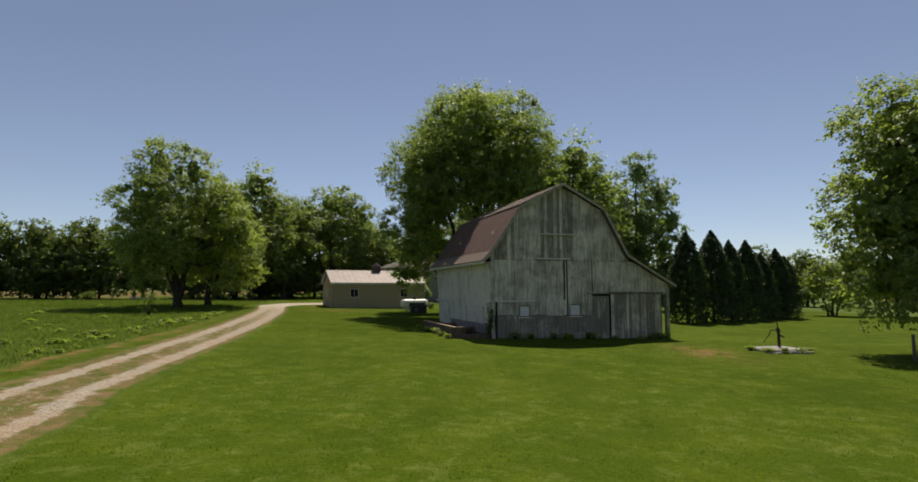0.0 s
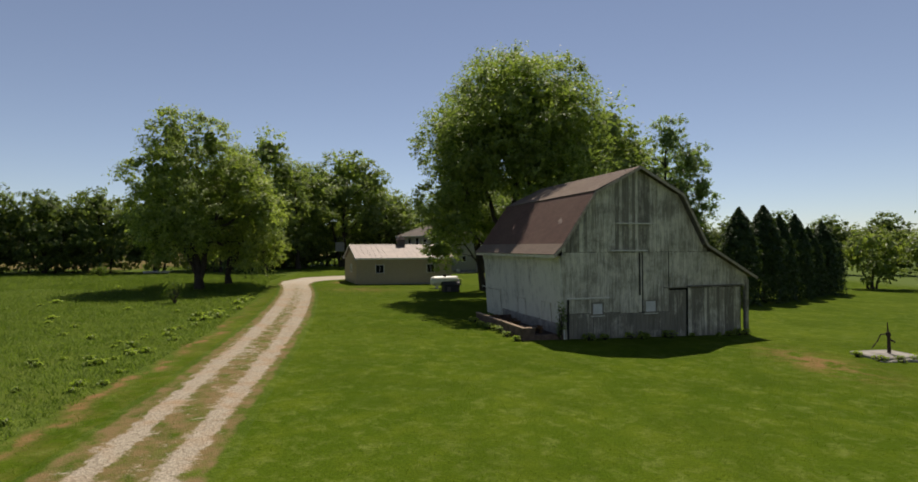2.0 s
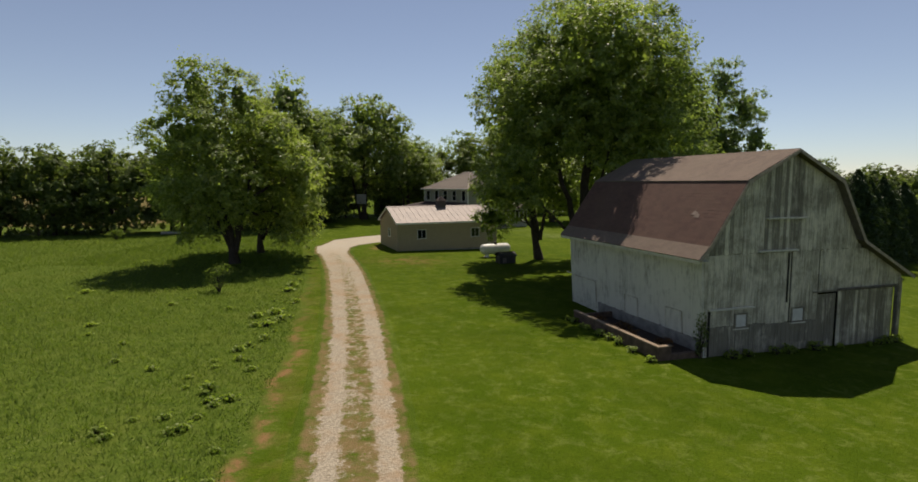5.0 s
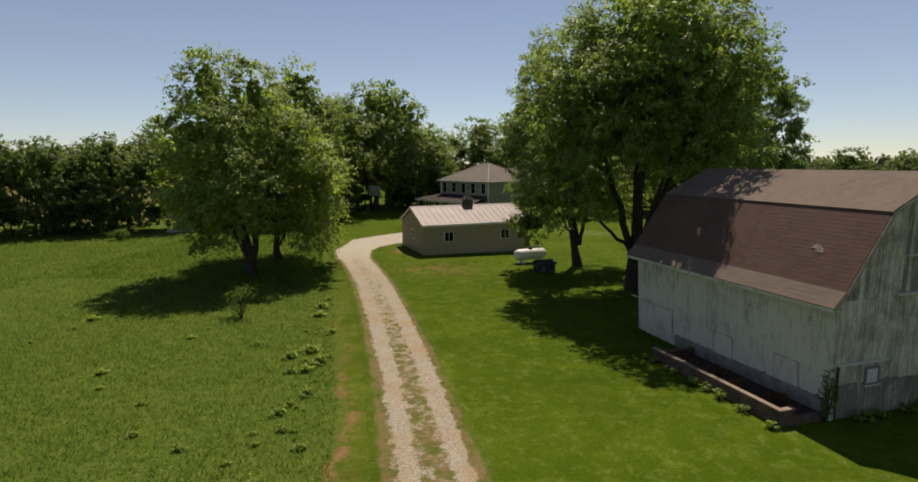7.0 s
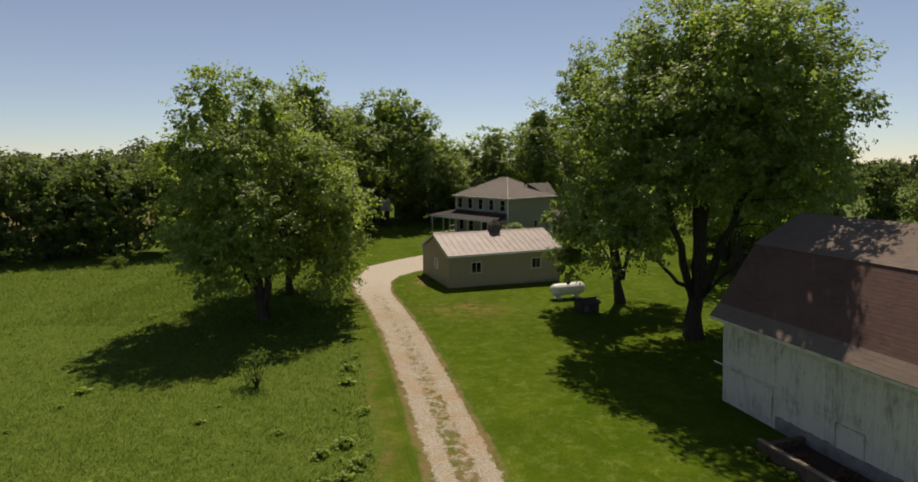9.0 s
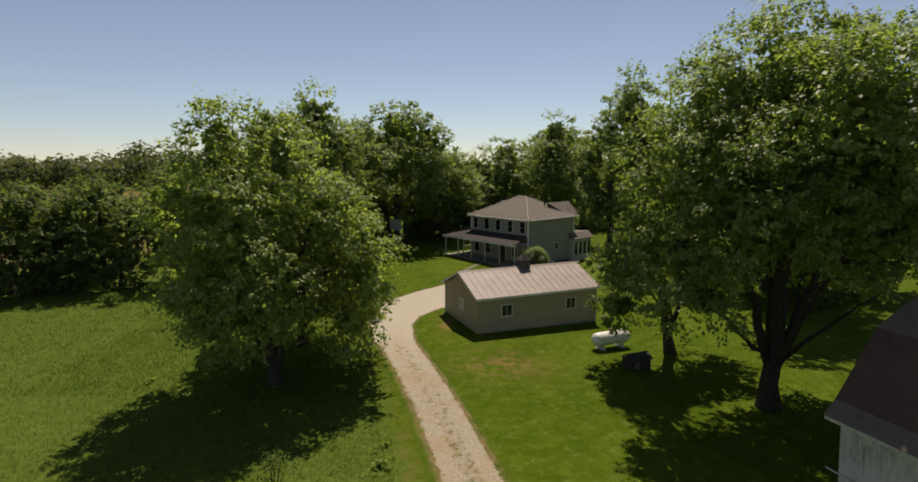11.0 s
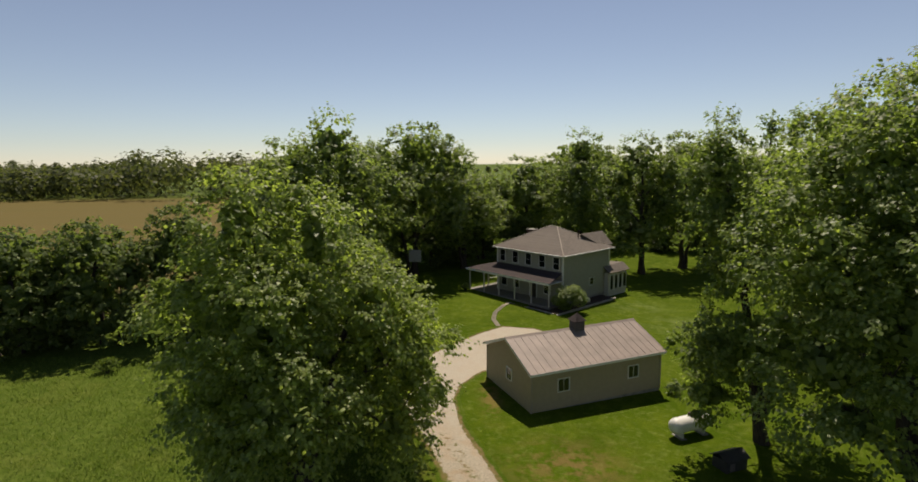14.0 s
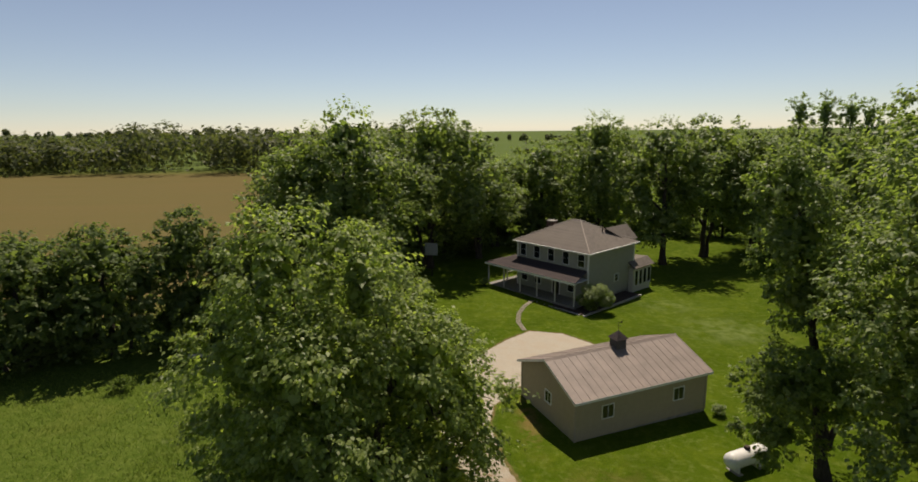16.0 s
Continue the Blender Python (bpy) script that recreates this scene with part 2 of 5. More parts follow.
def shingle_material(name, a, b, stain):
    n = Nodes(name, 0.95, 0, 0.15)
    sep = n.add("ShaderNodeSeparateXYZ", Vector=n.co)
    brick = n.add("ShaderNodeTexBrick", Vector=n.add("ShaderNodeCombineXYZ", X=sep.outputs["Y"], Y=sep.outputs["Z"]).outputs[0], Scale=1.0, Mortar_Size=0.002, Bias=0.0)
    brick.inputs["Brick Width"].default_value, brick.inputs["Row Height"].default_value = 0.3, 0.12
    brick.inputs["Color1"].default_value, brick.inputs["Color2"].default_value, brick.inputs["Mortar"].default_value = (*a, 1), (*b, 1), (*[v * 0.93 for v in a], 1)
    patch = n.noise(n.co, 0.55, 5, 0.6)
    c = n.mix(n.ramp(patch, (0.42, 0.0), (0.72, 0.7)), brick.outputs["Color"], stain)
    c = n.mix(0.5, c, n.ramp(n.noise(n.co, 40, 3), (0.3, 0.6), (0.7, 1.3)), "MULTIPLY")
    n.bump(n.noise(n.co, 60, 3), 0.5, 0.01)
    return n.colour(c)


def glass_material():
    n = Nodes("dark_glass", 0.06, 0, 0.6)
    return n.colour((0.012, 0.014, 0.016))


M_GROUND = ground_material()
M_GRAVEL = gravel_material()
M_BARK = bark_material("bark", (0.025, 0.020, 0.016), (0.085, 0.070, 0.055))
M_LEAF_MAPLE = leaf_material("leaf_maple", (0.082, 0.12, 0.033), (0.222, 0.27, 0.086))
M_LEAF_CHERRY = leaf_material("leaf_cherry", (0.1, 0.14, 0.037), (0.268, 0.314, 0.096))
M_LEAF_POPLAR = leaf_material("leaf_poplar", (0.1, 0.146, 0.06), (0.215, 0.27, 0.125))
M_LEAF_WOOD = leaf_material("leaf_wood", (0.084, 0.122, 0.038), (0.212, 0.256, 0.088))
M_LEAF_BRIGHT = leaf_material("leaf_bright", (0.096, 0.134, 0.034), (0.22, 0.258, 0.082))
M_WEED = leaf_material("leaf_weed", (0.121, 0.172, 0.029), (0.218, 0.271, 0.060), 0.2, 0.5)
M_RUST_WEED = leaf_material("rusty_weed", (0.060, 0.030, 0.016), (0.150, 0.080, 0.040), 0.1, 0.3)
M_LEAF_HEDGE = leaf_material("leaf_hedge", (0.062, 0.092, 0.032), (0.156, 0.192, 0.07), 0.12)
M_NEEDLE = leaf_material("needle", (0.022, 0.042, 0.015), (0.061, 0.091, 0.035), 0.1, 0.2)
# far foliage, lightened: the haze of distance is put into its colour
M_FAR_HAZE = leaf_material("leaf_far_haze", (0.048, 0.062, 0.028), (0.108, 0.116, 0.054), 0.1, 0.35)
M_GRASS = leaf_material("grass_blade", (0.052, 0.085, 0.004), (0.109, 0.143, 0.013), 0.04, 0.4)
M_MEADOW = leaf_material("meadow_blade", (0.050, 0.086, 0.012), (0.132, 0.172, 0.044), 0.04, 0.42)
M_BOARD = board_material("weathered_board", (0.180, 0.166, 0.130), (0.385, 0.355, 0.278), (0.680, 0.640, 0.515), 0.49)
M_BARE = board_material("bare_board", (0.135, 0.124, 0.098), (0.300, 0.275, 0.218), (0.560, 0.525, 0.420), 0.38)
M_WHITE_BOARD = board_material("white_board", (0.150, 0.142, 0.112), (0.330, 0.308, 0.245), (0.620, 0.605, 0.515), 0.64, 0.14)
# near-black: the barn's unlit inside is put into this colour
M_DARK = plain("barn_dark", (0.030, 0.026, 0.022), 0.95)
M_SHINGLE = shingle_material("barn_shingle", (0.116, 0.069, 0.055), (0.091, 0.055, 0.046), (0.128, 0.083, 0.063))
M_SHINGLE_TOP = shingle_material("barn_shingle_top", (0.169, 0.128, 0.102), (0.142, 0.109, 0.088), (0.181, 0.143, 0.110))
M_CONCRETE = plain("old_concrete", (0.24, 0.225, 0.20), 0.95, 0, 0.35, 2.5, 0.5)
M_BRICK = plain("stained_block", (0.110, 0.074, 0.054), 0.95, 0, 0.4, 3, 0.5)
M_SIDING = plain("tan_siding", (0.350, 0.290, 0.188), 0.7, 0, 0.06, 3)
M_TRIM = plain("white_trim", (0.72, 0.71, 0.67), 0.5, 0, 0.05)
M_GLASS = glass_material()
M_STEEL_ROOF = plain("ribbed_steel", (0.225, 0.180, 0.150), 0.6, 0.05, 0.16, 0.9, 0.05)
M_HOUSE = plain("green_grey_siding", (0.310, 0.305, 0.248), 0.7, 0, 0.05, 2)
M_HOUSE_ROOF = shingle_material("house_shingle", (0.172, 0.148, 0.124), (0.132, 0.113, 0.096), (0.180, 0.154, 0.128))
M_PORCH_ROOF = shingle_material("porch_shingle", (0.063, 0.049, 0.047), (0.046, 0.038, 0.037), (0.071, 0.055, 0.050))
M_TANK = plain("tank_white", (0.62, 0.60, 0.55), 0.4, 0, 0.08, 3)
M_RUST = plain("rusty_iron", (0.055, 0.038, 0.030), 0.8, 0.4, 0.3)
M_MULCH = plain("mulch", (0.045, 0.030, 0.022), 1.0, 0, 0.5, 20, 0.6)
M_STONE = plain("pale_stone", (0.36, 0.34, 0.30), 0.9, 0, 0.25, 4, 0.4)
M_PAVER = plain("tan_paver", (0.235, 0.205, 0.150), 0.95, 0, 0.3, 4, 0.4)
M_COPING = plain("tan_coping", (0.22, 0.165, 0.115), 0.95, 0, 0.25, 3, 0.4)
M_BARGE = plain("barge_wood", (0.33, 0.285, 0.22), 0.9, 0, 0.3, 5)
M_PANEL = plain("panel_white", (0.56, 0.56, 0.54), 0.7, 0, 0.12, 4)
M_SIDING_PALE = plain("tan_trim", (0.335, 0.282, 0.205), 0.7, 0, 0.05)
M_LOUVRE = plain("grey_louvre", (0.13, 0.115, 0.105), 0.8, 0, 0.15)
M_HIP = plain("hip_shingle", (0.34, 0.29, 0.24), 0.9, 0, 0.1)
M_PATCH = plain("bare_roofing", (0.215, 0.165, 0.135), 0.95, 0, 0.3, 8)
M_PORCH = plain("porch_boards", (0.20, 0.185, 0.17), 0.8, 0, 0.15)
M_TRIM_TAN = plain("cream_trim", (0.50, 0.475, 0.42), 0.6, 0, 0.06)
M_DOOR = plain("dark_door", (0.035, 0.028, 0.025), 0.5)
M_BLACK = plain("grey_black_board", (0.040, 0.038, 0.036), 0.6, 0, 0.2)
M_GREYBOARD = plain("grey_painted_board", (0.33, 0.33, 0.32), 0.8, 0, 0.15)
M_PLANK = plain("old_plank", (0.13, 0.115, 0.10), 0.9, 0, 0.3, 6, 0.4)

# ---- ground ----
DRIVE = [(-3.5, -70), (-6.0, -12), (-7.7, 3), (-8.9, 10.6), (-9.75, 13.2), (-10.3, 16.6), (-11.85, 25.9), (-13.3, 33.7), (-15.15, 42), (-17.1, 50), (-18.9, 56.0), (-20.3, 60.0), (-21.0, 64.0), (-20.3, 67.6), (-18.3, 70.2)]
YARD = [(-22.4, 66.0), (-22.3, 70.6), (-19.8, 74.6), (-16.6, 78.6), (-14.2, 80.8), (-11.2, 80.2), (-8.4, 77.2), (-12.0, 72.0), (-17.2, 69.0), (-18.6, 66.6)]


def polyline_distance(x, y, line):
    """Distance to a polyline, and on which side (right: plus)."""
    best, side = np.full(x.shape, 1e9), np.zeros(x.shape)
    for (x0, y0), (x1, y1) in zip(line, line[1:]):
        dx, dy = x1 - x0, y1 - y0
        t = np.clip(((x - x0) * dx + (y - y0) * dy) / (dx * dx + dy * dy), 0, 1)
        ox, oy = x - x0 - t * dx, y - y0 - t * dy
        d = np.hypot(ox, oy)
        s = np.sign(ox * dy - oy * dx)
        near = d < best
        best, side = np.where(near, d, best), np.where(near, s, side)
    return best, side


def inside(x, y, poly):
    hit = np.zeros(x.shape, bool)
    for (x0, y0), (x1, y1) in zip(poly, poly[1:] + poly[:1]):
        cross = ((y0 > y) != (y1 > y)) & (x < (x1 - x0) * (y - y0) / (y1 - y0 + 1e-12) + x0)
        hit ^= cross
    return hit


def steps(lo, hi, fine, reach, grow=1.25):
    a = list(np.arange(lo, hi + fine / 2, fine))
    d = fine
    while a[-1] < reach:
        d *= grow
        a.append(a[-1] + d)
    d = fine
    while a[0] > -reach:
        d *= grow
        a.insert(0, a[0] - d)
    return np.array(a)


def smooth(a, b, v):
    t = np.clip((v - a) / (b - a), 0, 1)
    return t * t * (3 - 2 * t)


MEADOW_EDGE = [(-9.5, -40), (-12.2, 8), (-13.2, 17), (-15.0, 30), (-16.4, 36), (-18.6, 46), (-21.5, 56), (-23.8, 64), (-25, 74)]


def build_ground():
    xs, ys = np.union1d(steps(-34, 26, 0.5, 3200), np.arange(-20, -11.9, 0.125)), steps(4, 96, 0.5, 3200)
    X, Y = np.meshgrid(xs, ys)
    Z = G(X, Y)
    v = np.stack([X, Y, Z], -1).reshape(-1, 3)
    w, h = len(xs), len(ys)
    i = (np.arange(h - 1)[:, None] * w + np.arange(w - 1)).ravel()
    me = raw_mesh("ground", v, np.stack([i, i + 1, i + w + 1, i + w], 1), M_GROUND)
    x, y = v[:, 0], v[:, 1]
    d, side = polyline_distance(x, y, MEADOW_EDGE)
    wob = 0.5 * np.sin(y * 0.9) + 0.3 * np.sin(y * 2.3 + 1)
    sd = -side * d + wob * 0.4
    meadow = smooth(-0.6, 0.8, sd) * (y < 86)
    float_attr(me, "meadow", meadow)
    strip = np.exp(-((sd - 0.1) / 0.20) ** 2) * (y > -20) * (y < 47) * (1 - 0.75 * smooth(30, 37, y))
    worn = np.exp(-(((x - 11.6) / 1.3) ** 2 + ((y - 26.0) / 2.6) ** 2)) * 1.0
    verge = 0.13 * smooth(-2.0, -1.2, sd) * smooth(0.2, -0.2, sd) * (y > 4) * (y < 62)
    tawny = 0.55 * np.exp(-(((x + 13.0) / 3.0) ** 2 + ((y - 55.5) / 2.5) ** 2))
    base = 0.6 * np.exp(-(((x + 16.6) / 0.7) ** 2 + ((y - 64.5) / 3.0) ** 2))
    float_attr(me, "bare", np.clip(strip + worn + tawny + base + verge, 0, 1))
    thatch = np.exp(-(((x - 5.5) / 4.0) ** 2 + ((y - 81.5) / 3.2) ** 2)) + 0.7 * np.exp(-(((x - 2.5) / 3.0) ** 2 + ((y - 89) / 2.0) ** 2))
    float_attr(me, "thatch", np.clip(thatch, 0, 1))
    float_attr(me, "stubble", ((x < -52) & (y > 84) & (y < 272)).astype(float))
    far = (y > 300) & (np.sin(x * 0.004 + 1.0) + np.sin(y * 0.006) > -0.3)
    float_attr(me, "crop", np.clip(far + ((x > 55) & (y > 60)), 0, 1))
    for p in me.polygons:
        p.use_smooth = True
    tagged(new("ground", me), "mown green lawn with a rough meadow beside the drive", "lawn", kind="structure")


def build_drive():
    step = 0.2
    xs, ys = np.arange(-25, 0, step), np.arange(-40, 82.2, step)
    X, Y = np.meshgrid(xs, ys)
    d, side = polyline_distance(X, Y, DRIVE)
    half = 1.28 + 0.42 * smooth(56, 66, Y) + 0.15 * smooth(20, 8, Y)
    yard = inside(X, Y, YARD)
    dy, _ = polyline_distance(X, Y, YARD + YARD[:1])
    e = np.minimum(d - half, np.where(yard, -dy, dy))
    lat = d * side
    wide = 0.27 + 0.05 * smooth(10, 18, Y) + 0.20 * smooth(20, 45, Y)
    rut = np.maximum(np.exp(-((lat - 0.84) / (wide + 0.04)) ** 2), np.exp(-((lat + 0.70) / wide) ** 2))
    mid = smooth(52, 64, Y)
    bed = np.where(yard, 1.0, np.maximum(rut * 0.95, mid))
    bed = np.maximum(bed, 0.30 + 0.12 * smooth(16, 26, Y) + 0.18 * smooth(32, 52, Y))
    bed = bed * smooth(0.15, -0.15, e)
    rim = smooth(0.55, -0.1, e)
    keep = (e < 0.75)
    v = np.stack([X, Y, G(X, Y) - 0.04 + 0.066 * smooth(0.72, 0.35, e)], -1).reshape(-1, 3)
    w, h = len(xs), len(ys)
    i = (np.arange(h - 1)[:, None] * w + np.arange(w - 1)).ravel()
    k = keep.ravel()
    f = np.stack([i, i + 1, i + w + 1, i + w], 1)
    f = f[k[f].all(1)]
    used = np.unique(f)
    back = np.full(len(v), -1)
    back[used] = np.arange(len(used))
    me = raw_mesh("gravel_drive", v[used], back[f], M_GRAVEL)
    float_attr(me, "bed", bed.ravel()[used])
    float_attr(me, "pale", smooth(50, 66, v[used][:, 1]))
    float_attr(me, "rim", rim.ravel()[used])
    tagged(new("gravel_drive", me), "pale gravel farm drive with two worn wheel tracks", "driveway", kind="structure")


build_ground()
build_drive()


# ---- trees ----
def unit(a):
    return a / np.maximum(np.linalg.norm(a, axis=-1, keepdims=True), 1e-9)


def leaves_mesh(name, centre, normal, along, length, width, material):
    """One folded-open leaf (a kite) for each row."""
    side = unit(np.cross(normal, along))
    along = unit(np.cross(side, normal))
    l, w = length[:, None], width[:, None]
    v = np.stack([centre - along * l * 0.5, centre + side * w * 0.5 - along * l * 0.05 + normal * l * 0.05, centre + along * l * 0.5 - normal * l * 0.1, centre - side * w * 0.5 - along * l * 0.05 + normal * l * 0.05], 1)
    n = len(centre)
    return raw_mesh(name, v.reshape(-1, 3), np.arange(n * 4).reshape(n, 4), material)


def tubes_mesh(name, paths, material, sides=6):
    """Tapered tubes: each path a list of (point, radius)."""
    V, F, base = [], [], 0
    ang = np.linspace(0, 2 * np.pi, sides, endpoint=False)
    for path in paths:
        pts = np.array([p for p, _ in path], float)
        rad = np.array([r for _, r in path], float)
        tan = unit(np.gradient(pts, axis=0))
        ref = np.where(np.abs(tan[:, 2:3]) > 0.9, [[1.0, 0, 0]], [[0, 0, 1.0]])
        a = unit(np.cross(tan, ref))
        b = np.cross(tan, a)
        ring = pts[:, None] + rad[:, None, None] * (np.cos(ang)[None, :, None] * a[:, None] + np.sin(ang)[None, :, None] * b[:, None])
        V.append(ring.reshape(-1, 3))
        n = len(pts)
        i = np.arange(n - 1)[:, None] * sides
        j, k = np.arange(sides), (np.arange(sides) + 1) % sides
        F.append(base + np.stack([i + j, i + k, i + sides + k, i + sides + j], -1).reshape(-1, 4))
        base += n * sides
    me = raw_mesh(name, np.concatenate(V), np.concatenate(F), material)
    for p in me.polygons:
        p.use_smooth = True
    return me


def bend(a, b, sag, rng, n=6, wob=0.25):
    """Points from a to b on a limb that first climbs, then reaches out."""
    a, b = np.array(a, float), np.array(b, float)
    t = np.linspace(0, 1, n)[:, None]
    mid = a * 0.55 + b * 0.45 + np.array([0, 0, sag])
    p = (1 - t) ** 2 * a + 2 * t * (1 - t) * mid + t * t * b
    p[1:-1] += rng.normal(0, wob, (n - 2, 3)) * 0.5
    return p


def broadleaf(name, label, at, lobes, trunks, boughs, tufts, per_tuft, leaf, material, seed, bough_r=1.3, group="", rise=0.55, droop=0.0, open_=0.0, fill=0.13, fork=-0.3):
    """A tree at (x, y): lobes are ellipsoids (x, y, z, rx, ry, rz) whose union is the crown, trunks are stems (x0, y0, x1, y1, z1, r).
    The crown's skin is set with boughs; each bough is a dome of pointed leafy tufts."""
    rng = np.random.default_rng(seed)
    x0, y0 = at
    ob = thing(name, label, "tree", pose(x0, y0, g(x0, y0)), group)
    lobes = np.array(lobes, float)
    area = lobes[:, 3] * lobes[:, 4] + lobes[:, 4] * lobes[:, 5] + lobes[:, 3] * lobes[:, 5]
    many = boughs * 9
    which = rng.choice(len(lobes), many, p=area / area.sum())
    dd = unit(rng.normal(size=(many, 3)))
    L = lobes[which]
    depth = 1.08 - 0.38 * rng.random(many)
    cc = L[:, :3] + dd * np.maximum(L[:, 3:] - bough_r * 0.50, 0.3) * depth[:, None]
    out = unit(dd / L[:, 3:])
    ok = cc[:, 2] > 0.7
    for k, lo in enumerate(lobes):                          # only a few boughs sit inside a neighbour
        q = np.linalg.norm((cc - lo[:3]) / np.maximum(lo[3:] - bough_r * 0.5, 0.3), axis=1)
        ok &= (which == k) | (q > 0.86) | (rng.random(many) < 0.06)
    chosen = []
    for i in np.flatnonzero(ok):
        if len(chosen) >= boughs:
            break
        if chosen and (np.linalg.norm((cc[chosen] - cc[i]) * [1, 1, 1.15], axis=1) < bough_r * 0.80).any():
            continue
        chosen.append(i)
    c, d = cc[chosen], out[chosen]
    k = len(c)
    # limbs: stems, a limb into each lobe, a branch to each bough
    paths, knots = [], []
    for i, (sx, sy, tx, ty, tz, tr) in enumerate(trunks):
        p = bend((sx, sy, fork if i else -0.3), (tx, ty, tz), 0.4, rng, 10, 0.16)
        rad = tr * np.linspace(1, 0.12, 10) ** 0.8
        rad[0] *= 1.0 if i and fork > 0 else 1.5
        paths.append(list(zip(p, rad)))
        knots += [(p[i], rad[i]) for i in range(3, 10)]
    for lo in lobes:
        kp = min(knots, key=lambda q: np.linalg.norm(q[0] - lo[:3] + [0, 0, lo[5] * 0.9]))
        p = bend(kp[0], lo[:3] + [0, 0, lo[5] * 0.2], 0.3, rng, 7)
        rad = np.linspace(kp[1] * 0.75, 0.04, 7)
        paths.append(list(zip(p, rad)))
        knots += [(p[i], rad[i]) for i in range(2, 7)]
    kp = np.array([q[0] for q in knots])
    kr = np.array([q[1] for q in knots])
    for i in range(k):
        dist = np.linalg.norm(kp - c[i], axis=1) + 2.0 * np.maximum(kp[:, 2] - c[i, 2], 0)
        j = int(np.argmin(dist))
        p = bend(kp[j], c[i], 0.25, rng, 4, 0.1)
        paths.append(list(zip(p, np.linspace(min(0.07, kr[j] * 0.6), 0.012, 4))))
    part_mesh("trunk", tubes_mesh("trunk", paths, M_BARK, 5), ob)
    # each bough is a flattened dome, its upper and outer side set with tufts
    size = bough_r * rng.uniform(0.62, 1.3, k)
    high = smooth(-0.5, 0.6, d[:, 2])[:, None]
    axis = unit(d + high * [0, 0, rise] - (1 - high) * [0, 0, droop])
    bi = np.repeat(np.arange(k), tufts)
    bi = bi[rng.random(len(bi)) > open_]
    n = len(bi)
    e = unit(axis[bi] * 0.75 + unit(rng.normal(size=(n, 3))) + [0, 0, 0.3])
    root = c[bi] + e * (size[bi] * rng.uniform(0.35, 0.75, n))[:, None] * [1, 1, 0.72]
    reach = size[bi] * rng.uniform(0.28, 0.55, n) * (1 + 0.8 * rng.random(n) ** 5)
    e = unit(e + axis[bi] * 0.35 + rng.normal(0, 0.2, (n, 3)))
    ti = np.repeat(np.arange(n), per_tuft)
    m = len(ti)
    s = rng.random(m) ** 0.75
    a = unit(rng.normal(size=(m, 3)))
    wide = reach[ti] * (0.15 + 0.42 * (1 - s) ** 0.8) * np.sqrt(rng.random(m))
    pos = root[ti] + e[ti] * (reach[ti] * (s - 0.15))[:, None] + a * wide[:, None] * [1, 1, 0.7]
    pos[:, 2] -= droop * 0.6 * reach[ti] * s ** 2
    nor = unit(0.45 * e[ti] + 0.4 * a + [0, 0, 0.6] + rng.normal(0, 0.33, (m, 3)))
    aln = unit(e[ti] + 0.7 * a + [0, 0, -0.25 - droop] + rng.normal(0, 0.3, (m, 3)))
    ln = leaf * rng.uniform(0.65, 1.25, m) * (1.25 - 0.4 * s)
    # oversized leaves added inside the crown to block light and darken it
    f = int(m * fill)
    w = rng.choice(len(lobes), f, p=area / area.sum())
    v = unit(rng.normal(size=(f, 3)))
    ip = lobes[w, :3] + v * np.maximum(lobes[w, 3:] - bough_r * 0.8, 0.2) * rng.uniform(0.35, 0.95, (f, 1))
    pos = np.concatenate([pos, ip])
    nor = np.concatenate([nor, unit(v + rng.normal(0, 0.5, (f, 3)))])
    aln = np.concatenate([aln, unit(rng.normal(size=(f, 3)))])
    ln = np.concatenate([ln, leaf * rng.uniform(1.8, 3.0, f)])
    keep = pos[:, 2] > 0.25
    part_mesh("crown", leaves_mesh("crown", pos[keep], nor[keep], aln[keep], ln[keep], ln[keep] * rng.uniform(0.55, 0.8, keep.sum()), material), ob)
    return ob


def at_scale(x, y, s, turn, sz=None):
    return pose(x, y, g(x, y), 0, 0, turn) @ Matrix.Diagonal((s, s, sz or s, 1))


def plant(first, rows):
    """Copies of a tree at (x, y, scale, turn, height scale)."""
    for x, y, s, turn, sz in rows:
        copy_thing(first, at_scale(x, y, s, turn, sz))


# the pair of trees beside the drive
broadleaf("shade_tree", "leafy green tree with low drooping branches in the meadow", (-26.3, 51.9),
          [(-2.3, 0, 13.6, 2.2, 2.3, 2.9), (0.9, 0, 12.9, 1.8, 2.1, 2.7), (-3.5, -0.3, 9.9, 2.5, 2.8, 2.9), (-1.0, -1.6, 10.0, 3.2, 2.8, 3.4), (3.2, 0.4, 9.6, 2.7, 2.8, 3.0), (5.0, 1.4, 7.0, 2.3, 2.6, 3.2), (-3.9, 0, 6.2, 2.5, 3.0, 3.0), (0, -3.0, 6.2, 3.6, 2.6, 3.6), (0.4, 2.8, 7.5, 3.8, 2.8, 4.2), (4.3, 0.8, 3.6, 2.2, 2.4, 2.2), (-2.6, -1.4, 3.8, 2.2, 2.2, 1.8)],
          [(0, 0, -1.8, 0, 13.0, 0.38), (0.06, 0.02, 2.4, 0.6, 10.0, 0.28), (-0.06, -0.04, -2.8, -1.0, 7.0, 0.17)], 170, 26, 15, 0.21, M_LEAF_CHERRY, 11, 1.6, "trees beside the drive", droop=0.2, fill=0.08, fork=1.1)
